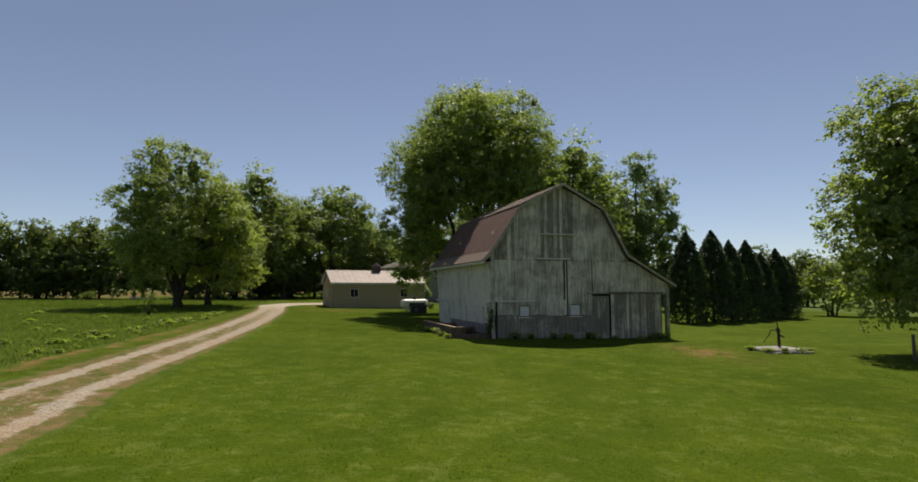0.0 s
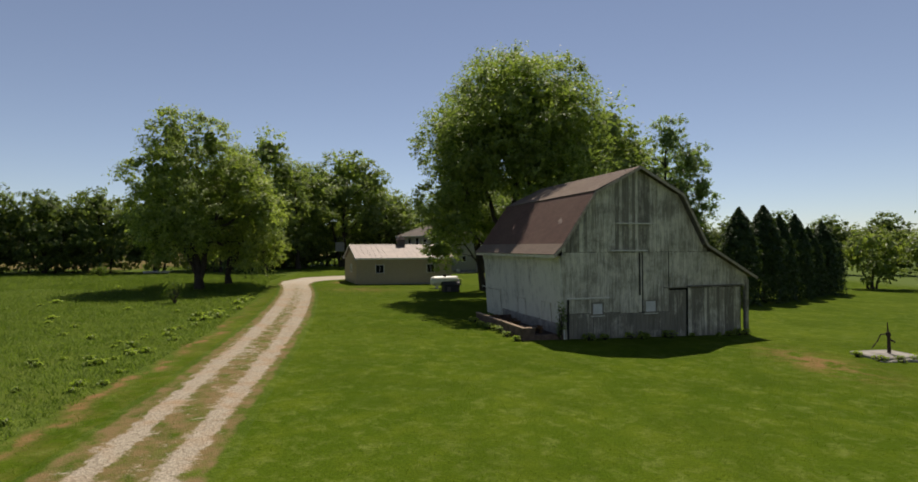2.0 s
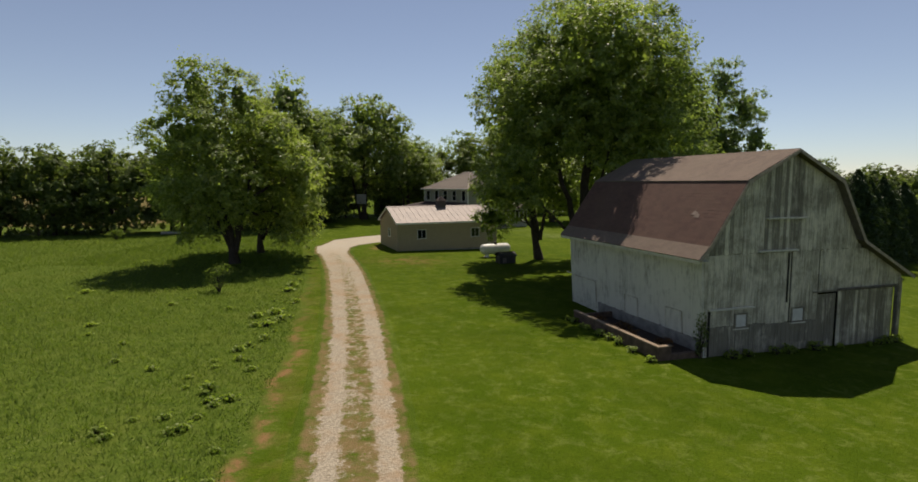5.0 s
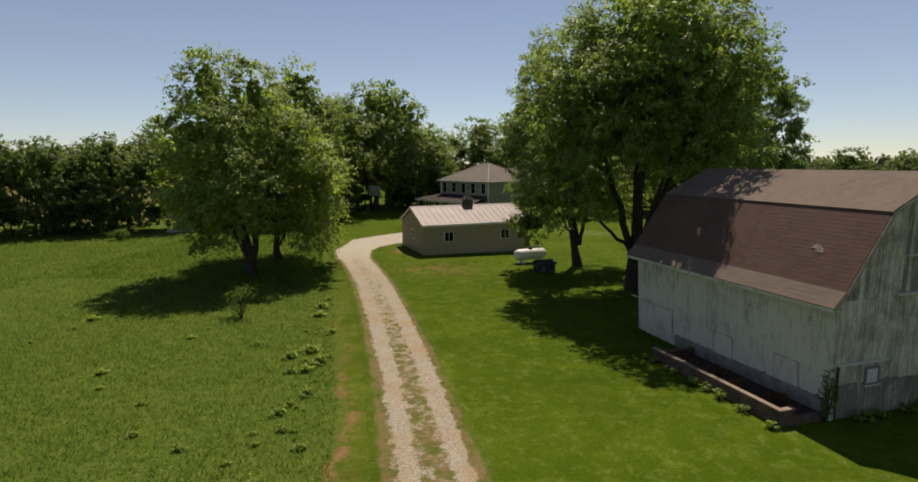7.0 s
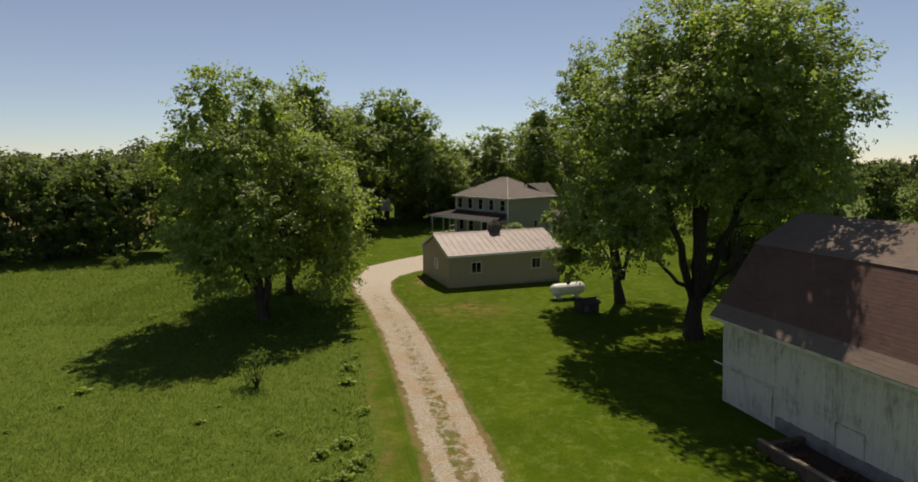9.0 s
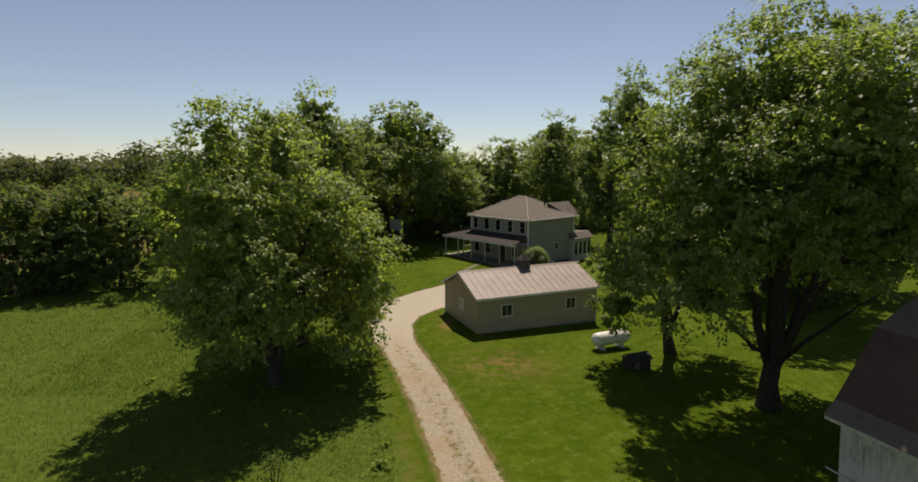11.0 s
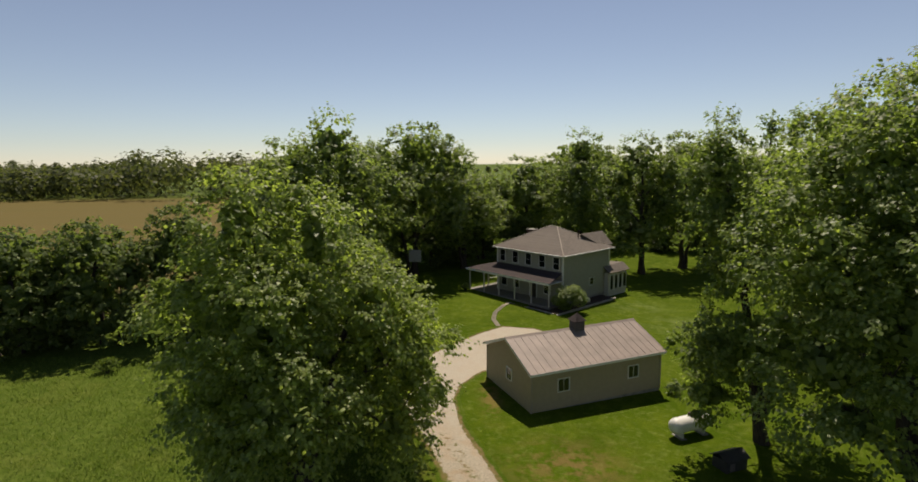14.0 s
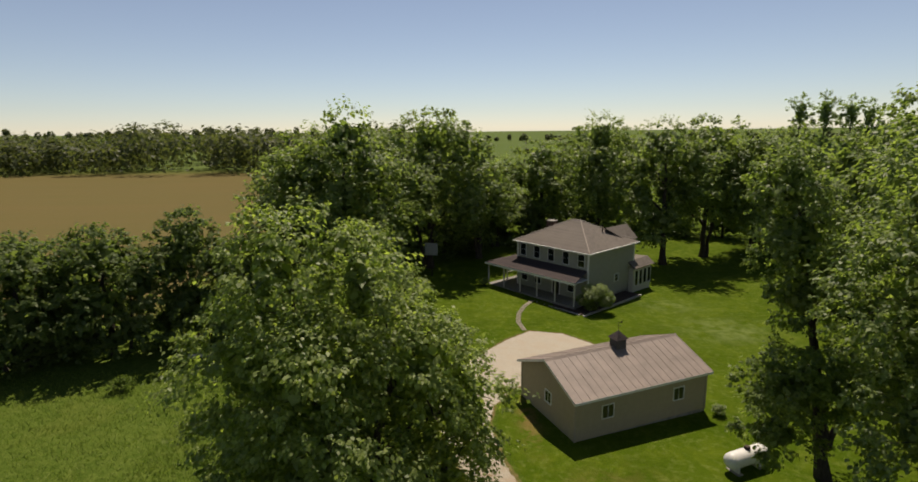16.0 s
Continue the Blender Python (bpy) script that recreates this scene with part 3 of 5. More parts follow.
broadleaf("shade_tree", "leafy tree with a bough hanging over the drive", (-26.6, 58.8),
          [(0.4, 0, 11.6, 2.2, 2.2, 2.8), (1.6, -0.6, 9.4, 2.6, 2.8, 2.8), (-1.8, 0.4, 8.6, 3.0, 3.0, 3.2), (3.6, -1.0, 6.6, 2.5, 2.6, 2.6), (4.8, -1.6, 3.9, 1.8, 2.0, 1.8), (-2.4, 0.6, 5.4, 2.8, 2.8, 2.6), (0.6, 2.0, 6.6, 3.4, 2.8, 3.6)],
          [(0, 0, 0.3, 0, 11.0, 0.32), (0.2, 0, 2.8, -0.6, 8.0, 0.2)], 100, 24, 14, 0.21, M_LEAF_CHERRY, 12, 1.5, "trees beside the drive", droop=0.25, fork=1.3)
# the big maple and its neighbour
broadleaf("maple_tree", "huge spreading maple with several stems behind the barn", (1.3, 49.8),
          [(-0.4, 0, 17.6, 3.6, 3.6, 4.0), (3.6, -0.4, 16.6, 3.6, 3.4, 3.8), (-2.9, 0.1, 16.2, 2.9, 3.0, 3.4), (-3.1, 3.3, 16.4, 2.3, 2.4, 2.8), (5.0, 0.4, 13.6, 3.2, 3.6, 4.0), (-4.8, 0.2, 12.8, 3.4, 3.6, 3.6), (0, -5.2, 15.0, 4.4, 3.2, 4.0), (3.0, -4.2, 13.6, 3.0, 2.8, 3.2), (-3.0, -3.4, 13.8, 2.7, 2.8, 3.0), (0.5, 3.8, 14.2, 4.6, 3.2, 4.6), (1.0, -4.8, 10.6, 3.6, 2.8, 2.8), (-3.4, -3.4, 10.8, 3.0, 3.0, 3.0), (4.6, -1.5, 9.6, 2.8, 2.8, 2.4), (6.2, 1.0, 9.6, 2.6, 2.8, 2.2), (-5.2, -0.6, 8.6, 3.0, 3.0, 2.4), (-4.9, -1.8, 6.6, 2.8, 2.6, 2.0), (3.0, 4.0, 9.2, 3.4, 3.0, 2.4), (5.5, 2.5, 8.0, 2.6, 2.8, 2.2)],
          [(0, 0, 0.4, 0.2, 16.5, 0.52), (-0.08, 0.02, -3.6, 0.5, 13.0, 0.30), (0.08, 0.02, 4.4, 0.2, 13.0, 0.32), (0.02, 0.1, 0.8, 3.0, 12.0, 0.27), (-0.05, -0.02, -4.6, -2.0, 6.4, 0.17), (0.05, -0.06, 1.0, -4.2, 10.5, 0.22), (0.06, -0.04, 3.4, -3.0, 7.4, 0.15)], 320, 26, 15, 0.22, M_LEAF_MAPLE, 13, 1.75, rise=0.8, fork=2.3, fill=0.10)
broadleaf("young_maple_tree", "leaning maple with a tall thin top near the tank", (-0.7, 58.3),
          [(-3.2, 0.8, 16.6, 2.1, 2.1, 2.7), (-2.9, 0.5, 13.6, 2.4, 2.4, 2.7), (-2.3, 0.3, 10.8, 2.2, 2.2, 2.2), (-0.6, 0.6, 12.0, 1.8, 1.9, 2.2), (-3.6, -1.8, 6.6, 2.8, 2.4, 2.3), (-4.4, -1.8, 4.0, 2.2, 2.0, 1.7), (-0.8, -1.8, 6.6, 2.6, 2.2, 2.0), (1.8, -0.6, 7.4, 2.4, 2.4, 2.4), (2.6, 0.6, 5.4, 2.2, 2.2, 1.8)],
          [(0, 0, -2.8, 0.6, 16.5, 0.36), (0.05, 0.1, 1.4, 0.0, 8.0, 0.2), (-0.05, 0, -2.0, 0.3, 11.5, 0.18), (-0.05, -0.05, -3.4, -1.6, 6.4, 0.12)], 140, 20, 14, 0.20, M_LEAF_MAPLE, 14, 1.3, rise=0.7, fork=1.8)
# the tree beside the well, and the cottonwood beyond the barn
broadleaf("maple_tree", "full round maple standing on the lawn near the well", (24.1, 26.2),
          [(0, 0, 11.0, 3.6, 3.4, 3.6), (-2.4, 0.2, 10.4, 3.0, 3.2, 3.2), (2.6, 0, 10.0, 3.2, 3.2, 3.2), (-3.4, -0.2, 6.8, 3.1, 3.2, 3.2), (2.8, -0.4, 6.2, 3.4, 3.2, 3.2), (0, -2.4, 7.0, 3.8, 2.6, 4.0), (0, 2.4, 7.0, 3.8, 2.6, 4.0), (-3.6, -0.4, 3.8, 2.3, 2.4, 2.2), (0, -1.4, 3.2, 3.0, 2.4, 1.8)],
          [(0, 0, 0, 0, 11.5, 0.36)], 190, 25, 14, 0.19, M_LEAF_MAPLE, 15, 1.45, fill=0.2)
broadleaf("cottonwood_tree", "airy pale-green cottonwood behind the barn", (27.0, 84.0),
          [(0.8, 0, 20.8, 2.8, 2.6, 3.4), (-4.6, 0, 18.4, 2.6, 2.6, 3.0), (4.2, 0, 17.4, 2.6, 2.6, 3.2), (5.6, 0, 13.2, 2.4, 2.4, 3.0), (-2.0, 0, 14.6, 3.4, 3.0, 3.6), (1.6, 0, 13.0, 3.2, 3.0, 3.6), (4.4, 0, 9.4, 2.4, 2.4, 2.6), (-2.4, 0, 9.0, 3.2, 3.0, 3.0), (1.0, 0, 8.4, 3.0, 3.0, 3.0)],
          [(0, 0, 0.3, 0, 19.0, 0.42), (0.2, 0, 4.0, 0, 15.0, 0.2)], 110, 18, 12, 0.30, M_LEAF_POPLAR, 16, 1.6, fill=0.1)

# three kinds of woodland tree, repeated round the farm
WOOD_LABEL = "dense green woodland tree at the edge of the yard"
wood_a = broadleaf("woodland_tree", WOOD_LABEL, (-32.6, 86.0),
                   [(0.6, 0, 17.8, 3.4, 3.2, 3.4), (-2.8, 0.6, 15.0, 3.2, 3.2, 3.2), (2.8, 0, 14.8, 3.0, 3.0, 3.4), (-3.0, 0, 10.6, 3.2, 3.2, 3.2), (3.2, 0.4, 10.2, 3.2, 3.2, 3.2), (0, -2.0, 11.6, 3.6, 3.0, 4.4), (0.4, 1.6, 6.6, 4.2, 3.6, 3.2)],
                   [(0, 0, 0.4, 0, 17.5, 0.42)], 75, 17, 8, 0.40, M_LEAF_WOOD, 21, 1.9, "woodland trees", rise=0.7, fill=0.16)
wood_b = broadleaf("woodland_tree", WOOD_LABEL, (-24.6, 105.0),
                   [(1.0, 0, 17.6, 5.4, 4.6, 4.2), (-4.0, 0, 15.8, 4.2, 4.0, 4.2), (5.0, 0, 15.6, 3.8, 4.0, 4.6), (-4.6, -0.6, 10.6, 4.0, 4.0, 4.2), (5.4, -0.4, 9.6, 4.0, 4.0, 4.4), (0, -3.2, 12.6, 5.0, 3.4, 5.6), (0, 1.4, 6.6, 5.6, 4.4, 3.6)],
                   [(0, 0, 0.2, 0, 17, 0.5), (-0.4, 0, -3.4, 0, 14, 0.3)], 95, 17, 8, 0.42, M_LEAF_WOOD, 22, 2.1, "woodland trees", rise=0.8, fill=0.16)
wood_c = broadleaf("woodland_tree", WOOD_LABEL, (17.4, 113.5),
                   [(0, 0, 17.2, 5.4, 4.8, 4.6), (-4.6, 0, 13.6, 4.0, 3.8, 4.2), (4.8, 0.4, 13.4, 4.2, 3.8, 4.4), (0, -2.8, 10.4, 5.2, 3.6, 4.2), (-3.4, 0, 7.6, 3.8, 3.6, 2.6), (3.6, 0, 7.2, 3.8, 3.6, 2.6)],
                   [(0, 0, 0, 0, 15.5, 0.46), (0.5, 0, 1.8, 0, 13, 0.3)], 85, 17, 8, 0.42, M_LEAF_WOOD, 23, 2.0, "woodland trees", fill=0.16)
plant(wood_a, [(-36.5, 90, 1.06, 70, 0.91), (-29.5, 93, 0.99, 200, 0.83), (9.3, 108.5, 1.15, 150, 0.98), (14.4, 70.4, 1.13, 40, 1.1), (1.8, 117, 1.08, 250, 1.02), (-16.5, 121, 0.86, 15, 0.69), (17.5, 79, 1.09, 310, 1.06), (24.5, 88.5, 1.03, 100, 0.88), (-12, 128, 0.92, 330, 0.69)])
plant(wood_b, [(-33, 108, 1.09, 120, 0.88), (-17.5, 111, 0.92, 60, 0.71), (26.5, 116, 1.03, 220, 0.91), (-41, 100, 0.98, 300, 0.77)])
plant(wood_c, [(-6, 124, 0.98, 90, 0.81), (30, 119, 1.03, 200, 0.83), (4, 136, 1.03, 300, 0.94), (11.5, 138, 1.15, 45, 0.94), (-24, 118, 1.03, 140, 0.85)])
poplar = broadleaf("poplar_tree", "tall narrow poplar above the far trees", (29.5, 112.0),
                   [(0, 0, 21.8, 1.8, 1.7, 3.0), (0.3, 0, 17.0, 2.1, 2.1, 3.2), (-0.3, 0, 12.0, 2.1, 2.1, 3.4), (0, 0, 7.0, 2.0, 2.0, 3.0)],
                   [(0, 0, 0, 0, 22, 0.3)], 50, 9, 10, 0.32, M_LEAF_POPLAR, 25, 1.2, "far poplars", rise=1.2, fill=0.1)
plant(poplar, [(33.8, 113, 1.05, 90, 1.02), (38.4, 114, 1.1, 200, 1.0), (42.0, 115, 1.0, 20, 0.98)])

# the hedgerow along the meadow
hedge_a = broadleaf("hedgerow_tree", "bushy hedgerow tree with foliage down to the ground", (-50.5, 75.5),
                    [(0, 0, 8.6, 3.2, 3.0, 2.6), (-2.6, 0, 6.8, 2.8, 2.8, 3.0), (2.6, 0, 6.6, 2.8, 2.8, 3.0), (0, -1.8, 5.0, 3.8, 2.6, 3.4), (-2.4, -0.8, 2.6, 2.8, 2.6, 2.2), (2.4, -0.8, 2.6, 2.8, 2.6, 2.2), (0, -1.6, 1.9, 3.6, 2.4, 1.9)],
                    [(0, 0, 0, 0, 9, 0.25), (1.2, 0.3, 2.2, 0, 6.5, 0.16), (-1.4, 0.2, -2.4, 0, 6.5, 0.16)], 60, 12, 8, 0.38, M_LEAF_HEDGE, 31, 1.6, "hedgerow", fill=0.2)
hedge_b = broadleaf("hedgerow_tree", "bushy hedgerow tree with foliage down to the ground", (-44.8, 78.6),
                    [(0, 0, 9.3, 2.8, 2.8, 3.0), (-1.8, 0, 7.2, 2.8, 2.8, 3.2), (2.2, 0, 7.4, 2.6, 2.8, 3.0), (0, -1.4, 4.0, 3.8, 2.8, 3.2), (-1.8, -1.2, 2.2, 2.8, 2.4, 2.2), (2.0, -1.2, 2.2, 2.8, 2.4, 2.2)],
                    [(0, 0, 0, 0, 10, 0.28), (0.8, 0.3, 2.0, 0, 7, 0.16)], 60, 12, 8, 0.38, M_LEAF_HEDGE, 32, 1.6, "hedgerow", fill=0.2)
plant(hedge_a, [(-56.0, 73.2, 1.0, 40, 0.95), (-67.5, 68.8, 1.05, 190, 0.95), (-80.5, 63.8, 1.1, 90, 0.95), (-94, 58, 1.1, 250, 1.0), (-40.6, 84.6, 0.95, 310, 0.88), (-108, 52, 1.1, 10, 1.0), (-60, 79, 1.0, 120, 0.9)])
plant(hedge_b, [(-61.6, 71.0, 1.05, 70, 0.9), (-74.0, 66.4, 1.0, 160, 0.92), (-87, 61, 1.1, 320, 0.9), (-101, 55, 1.1, 30, 0.95), (-36.8, 80.6, 0.8, 200, 0.68), (-53.2, 79.8, 1.0, 240, 0.85), (-38, 87.5, 0.9, 100, 0.95), (-70, 75, 1.0, 20, 0.85)])


def conifer(at, height, radius, seed):
    rng = np.random.default_rng(seed)
    ob = thing("conifer", "dark green narrow conifer in a close row", "conifer", pose(*at, g(*at)), "row of conifers")
    part_mesh("trunk", tubes_mesh("trunk", [[((0, 0, -0.2), 0.16), ((0, 0, height * 0.5), 0.1), ((0, 0, height * 0.95), 0.02)]], M_BARK), ob)
    n = 9500
    t = rng.random(n) ** 0.75
    z = 0.15 + t * (height - 0.15)
    a = rng.random(n) * 2 * np.pi
    whorl = 0.92 + 0.08 * np.cos(z * 7 + a * 3 + rng.normal(0, 0.6, n))
    lump = 1 + 0.08 * np.sin(a * 5 + z * 2.1) + 0.06 * np.sin(a * 9 - z * 3)
    r = radius * 0.92 * (1 - ((z / height) ** 3.2)) ** 0.85 * whorl * lump * rng.uniform(0.5, 1.16, n) ** 0.6
    u = np.stack([np.cos(a), np.sin(a), 0 * a], 1)
    pos = u * r[:, None] + np.stack([0 * z, 0 * z, z - 0.15 * r], 1)
    nor = unit(u * 0.6 + [0, 0, 0.7] + rng.normal(0, 0.4, (n, 3)))
    aln = unit(u + [0, 0, 0.25] + rng.normal(0, 0.35, (n, 3)))
    ln = rng.uniform(0.18, 0.42, n)
    part_mesh("crown", leaves_mesh("crown", pos, nor, aln, ln, ln * 0.38, M_NEEDLE), ob)
    return ob


con = [conifer((20.6, 49.9), 8.2, 1.95, 41), conifer((24.0, 52.3), 8.6, 2.1, 42)]
for i, (cx, cy, ch) in enumerate([(26.8, 54.6, 0.97), (29.6, 56.8, 0.95), (32.4, 59.2, 0.86), (35.4, 61.6, 0.9), (37.4, 63.4, 0.86)]):
    copy_thing(con[i % 2], at_scale(cx, cy, 0.88, i * 77, ch))


def far_wood(name, label, rows, height, depth, step, seed, material, leaf=1.6):
    """A distant wood along a line: many clumps of foliage, one object."""
    rng = np.random.default_rng(seed)
    P, N, A, S = [], [], [], []
    for (x0, y0), (x1, y1) in zip(rows, rows[1:]):
        length = math.hypot(x1 - x0, y1 - y0)
        for _ in range(int(length * depth / step ** 2)):
            t, o = rng.random(), rng.random() * depth
            x, y = x0 + t * (x1 - x0) - o * (y1 - y0) / length, y0 + t * (y1 - y0) + o * (x1 - x0) / length
            h = height * rng.uniform(0.6, 1.0) * (0.85 + 0.15 * math.sin(x * 0.05 + y * 0.031))
            rx = height * rng.uniform(0.22, 0.34)
            k = 95
            u = unit(rng.normal(size=(k, 3)) + [0, 0, 0.2])
            q = u * np.array([rx, rx, h * 0.5]) * rng.uniform(0.7, 1.05, (k, 1)) + [x, y, g(x, y) + h * 0.5]
            P.append(q)
            N.append(unit(u + [0, 0, 0.4] + rng.normal(0, 0.4, (k, 3))))
            A.append(unit(rng.normal(size=(k, 3))))
            S.append(leaf * rng.uniform(0.6, 1.3, k))
    P, N, A, S = (np.concatenate(v) for v in (P, N, A, S))
    tagged(new(name, leaves_mesh(name, P, N, A, S, S * 0.75, material)), label, "woodland", kind="stuff")


far_wood("far_woods", "distant broadleaf wood beyond the stubble field", [(-520, 268), (-45, 268)], 24, 90, 9.5, 51, M_FAR_HAZE, 2.0)
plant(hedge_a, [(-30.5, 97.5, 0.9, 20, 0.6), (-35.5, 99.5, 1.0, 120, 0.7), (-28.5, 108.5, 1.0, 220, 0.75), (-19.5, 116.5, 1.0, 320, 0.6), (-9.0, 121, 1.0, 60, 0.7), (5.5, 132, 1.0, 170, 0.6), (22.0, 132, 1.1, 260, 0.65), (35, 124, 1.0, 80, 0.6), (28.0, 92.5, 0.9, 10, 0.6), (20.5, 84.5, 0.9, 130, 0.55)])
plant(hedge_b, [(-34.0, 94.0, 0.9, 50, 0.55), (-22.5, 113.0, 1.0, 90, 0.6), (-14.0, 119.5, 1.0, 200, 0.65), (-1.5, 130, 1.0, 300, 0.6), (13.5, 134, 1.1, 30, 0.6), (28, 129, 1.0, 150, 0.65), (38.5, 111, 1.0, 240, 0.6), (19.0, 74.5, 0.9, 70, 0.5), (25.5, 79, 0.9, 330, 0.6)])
far_wood("far_woods", "distant wood beyond the pasture", [(440, 230), (260, 285), (60, 310)], 18, 40, 11, 52, M_FAR_HAZE, 2.2)
far_wood("far_woods", "distant wood behind the stubble field", [(-900, 520), (-40, 560)], 22, 60, 16, 56, M_FAR_HAZE, 2.4)
far_wood("far_woods", "hazy wood on the far horizon", [(-2200, 1300), (-150, 1500)], 30, 60, 32, 57, M_FAR_HAZE, 6.0)
far_wood("far_woods", "distant tree line near the horizon", [(700, 900), (200, 950), (-300, 900)], 14, 60, 26, 53, M_FAR_HAZE, 3.0)
far_wood("far_woods", "thin line of trees between far fields", [(60, 480), (-20, 500)], 9, 14, 12, 54, M_FAR_HAZE, 2.0)
plant(hedge_a, [(36, 110, 1.0, 30, 1.0), (52, 115, 1.1, 150, 1.0), (68, 108, 1.1, 270, 1.0), (84, 102, 1.1, 60, 1.0)])
plant(hedge_b, [(44, 113, 1.1, 200, 0.95), (60, 112, 1.1, 20, 1.0), (76, 105, 1.1, 110, 0.95)])
pasture_tree = broadleaf("pasture_tree", "rounded light-green tree at the pasture's edge", (47.5, 70.5),
                         [(0, 0, 5.4, 2.8, 2.8, 2.4), (-2.2, 0, 4.2, 2.4, 2.4, 2.4), (2.2, 0.2, 4.4, 2.4, 2.4, 2.4), (0, -1.4, 2.6, 3.0, 2.2, 2.2)],
                         [(0, 0, 0, 0, 6, 0.2), (0.5, 0.1, 1.6, 0, 4.8, 0.14), (-0.5, 0, -1.5, 0.1, 4.6, 0.14)], 45, 12, 10, 0.26, M_LEAF_BRIGHT, 35, 1.2, "pasture trees")
plant(pasture_tree, [(54.5, 69.0, 1.08, 130, 1.0), (61.0, 66.5, 1.0, 250, 0.92)])


# ---- the barn ----
def gable_height(s):
    """Underside of the barn's roof over the front wall, at s metres from its left corner."""
    xs, zs = (-0.55, -0.1, 1.7, 4.3, 6.9, 8.4, 11.65), (4.0, 4.5, 7.12, 8.44, 7.12, 4.46, 2.68)
    return float(np.interp(s, xs, zs))


def board_strip(name, material, parent, s0, s1, z0, top, y, thick, rng, lean=0.0, label=""):
    """One upright board of the front wall, its head cut along the roof."""
    bm = bmesh.new()
    e = 0.006
    t0, t1 = (top(s0), top(s1)) if callable(top) else (top, top)
    pts = [(s0 + e, z0 + rng.uniform(0, 0.03)), (s1 - e, z0 + rng.uniform(0, 0.03)), (s1 - e + lean, t1), (s0 + e + lean, t0)]
    yo = y - thick + rng.uniform(-0.008, 0.008)
    a = [bm.verts.new((px, yo, pz)) for px, pz in pts]
    b = [bm.verts.new((px, yo + thick, pz)) for px, pz in pts]
    bm.faces.new(a)
    bm.faces.new(b[::-1])
    for i in range(4):
        j = (i + 1) % 4
        bm.faces.new((a[i], b[i], b[j], a[j]))
    return part(name, bm, material, parent, label)


def course_roof(parent, a, za, b, zb, y0, y1, material, label, rows=0.16, sag=0.0):
    """A roof slope laid in shingle courses, each lapping over the one below."""
    length = math.hypot(b - a, zb - za)
    n = int(length / rows)
    nx, nz = -(zb - za) / length, (b - a) / length
    if nz < 0:
        nx, nz = -nx, -nz
    rng = np.random.default_rng(int(abs(a * 97 + b * 31)) + 3)
    cols = 24
    ys = np.linspace(y0, y1, cols + 1)
    bm = slab(bmesh.new(), [(a, y0, za), (b, y0, zb), (b, y1, zb), (a, y1, za)], 0.035)
    slope = part("roof_slope", bm, M_PLANK, parent, label)
    for i in range(n):
        V, F = [], []
        t0, t1 = i / n, (i + 1) / n
        for k, (t, up) in enumerate(((t0, 0.0400), (t0, 0.0436), (t1, 0.0402))):
            for y in ys:
                w = sag * math.sin(math.pi * (y - y0) / (y1 - y0)) + (rng.uniform(-0.0005, 0.0005) if k else 0)
                V.append((a + (b - a) * t + nx * up, y, za + (zb - za) * t + nz * up - w))
        base = 0
        for k in range(2):
            for c in range(cols):
                q = base + k * (cols + 1) + c
                F.append((q, q + 1, q + cols + 2, q + cols + 1))
        course = raw_mesh("shingle_course", np.array(V), np.array(F), material)
        course.shade_flat()
        part_mesh("shingle_course", course, slope)
    return slope


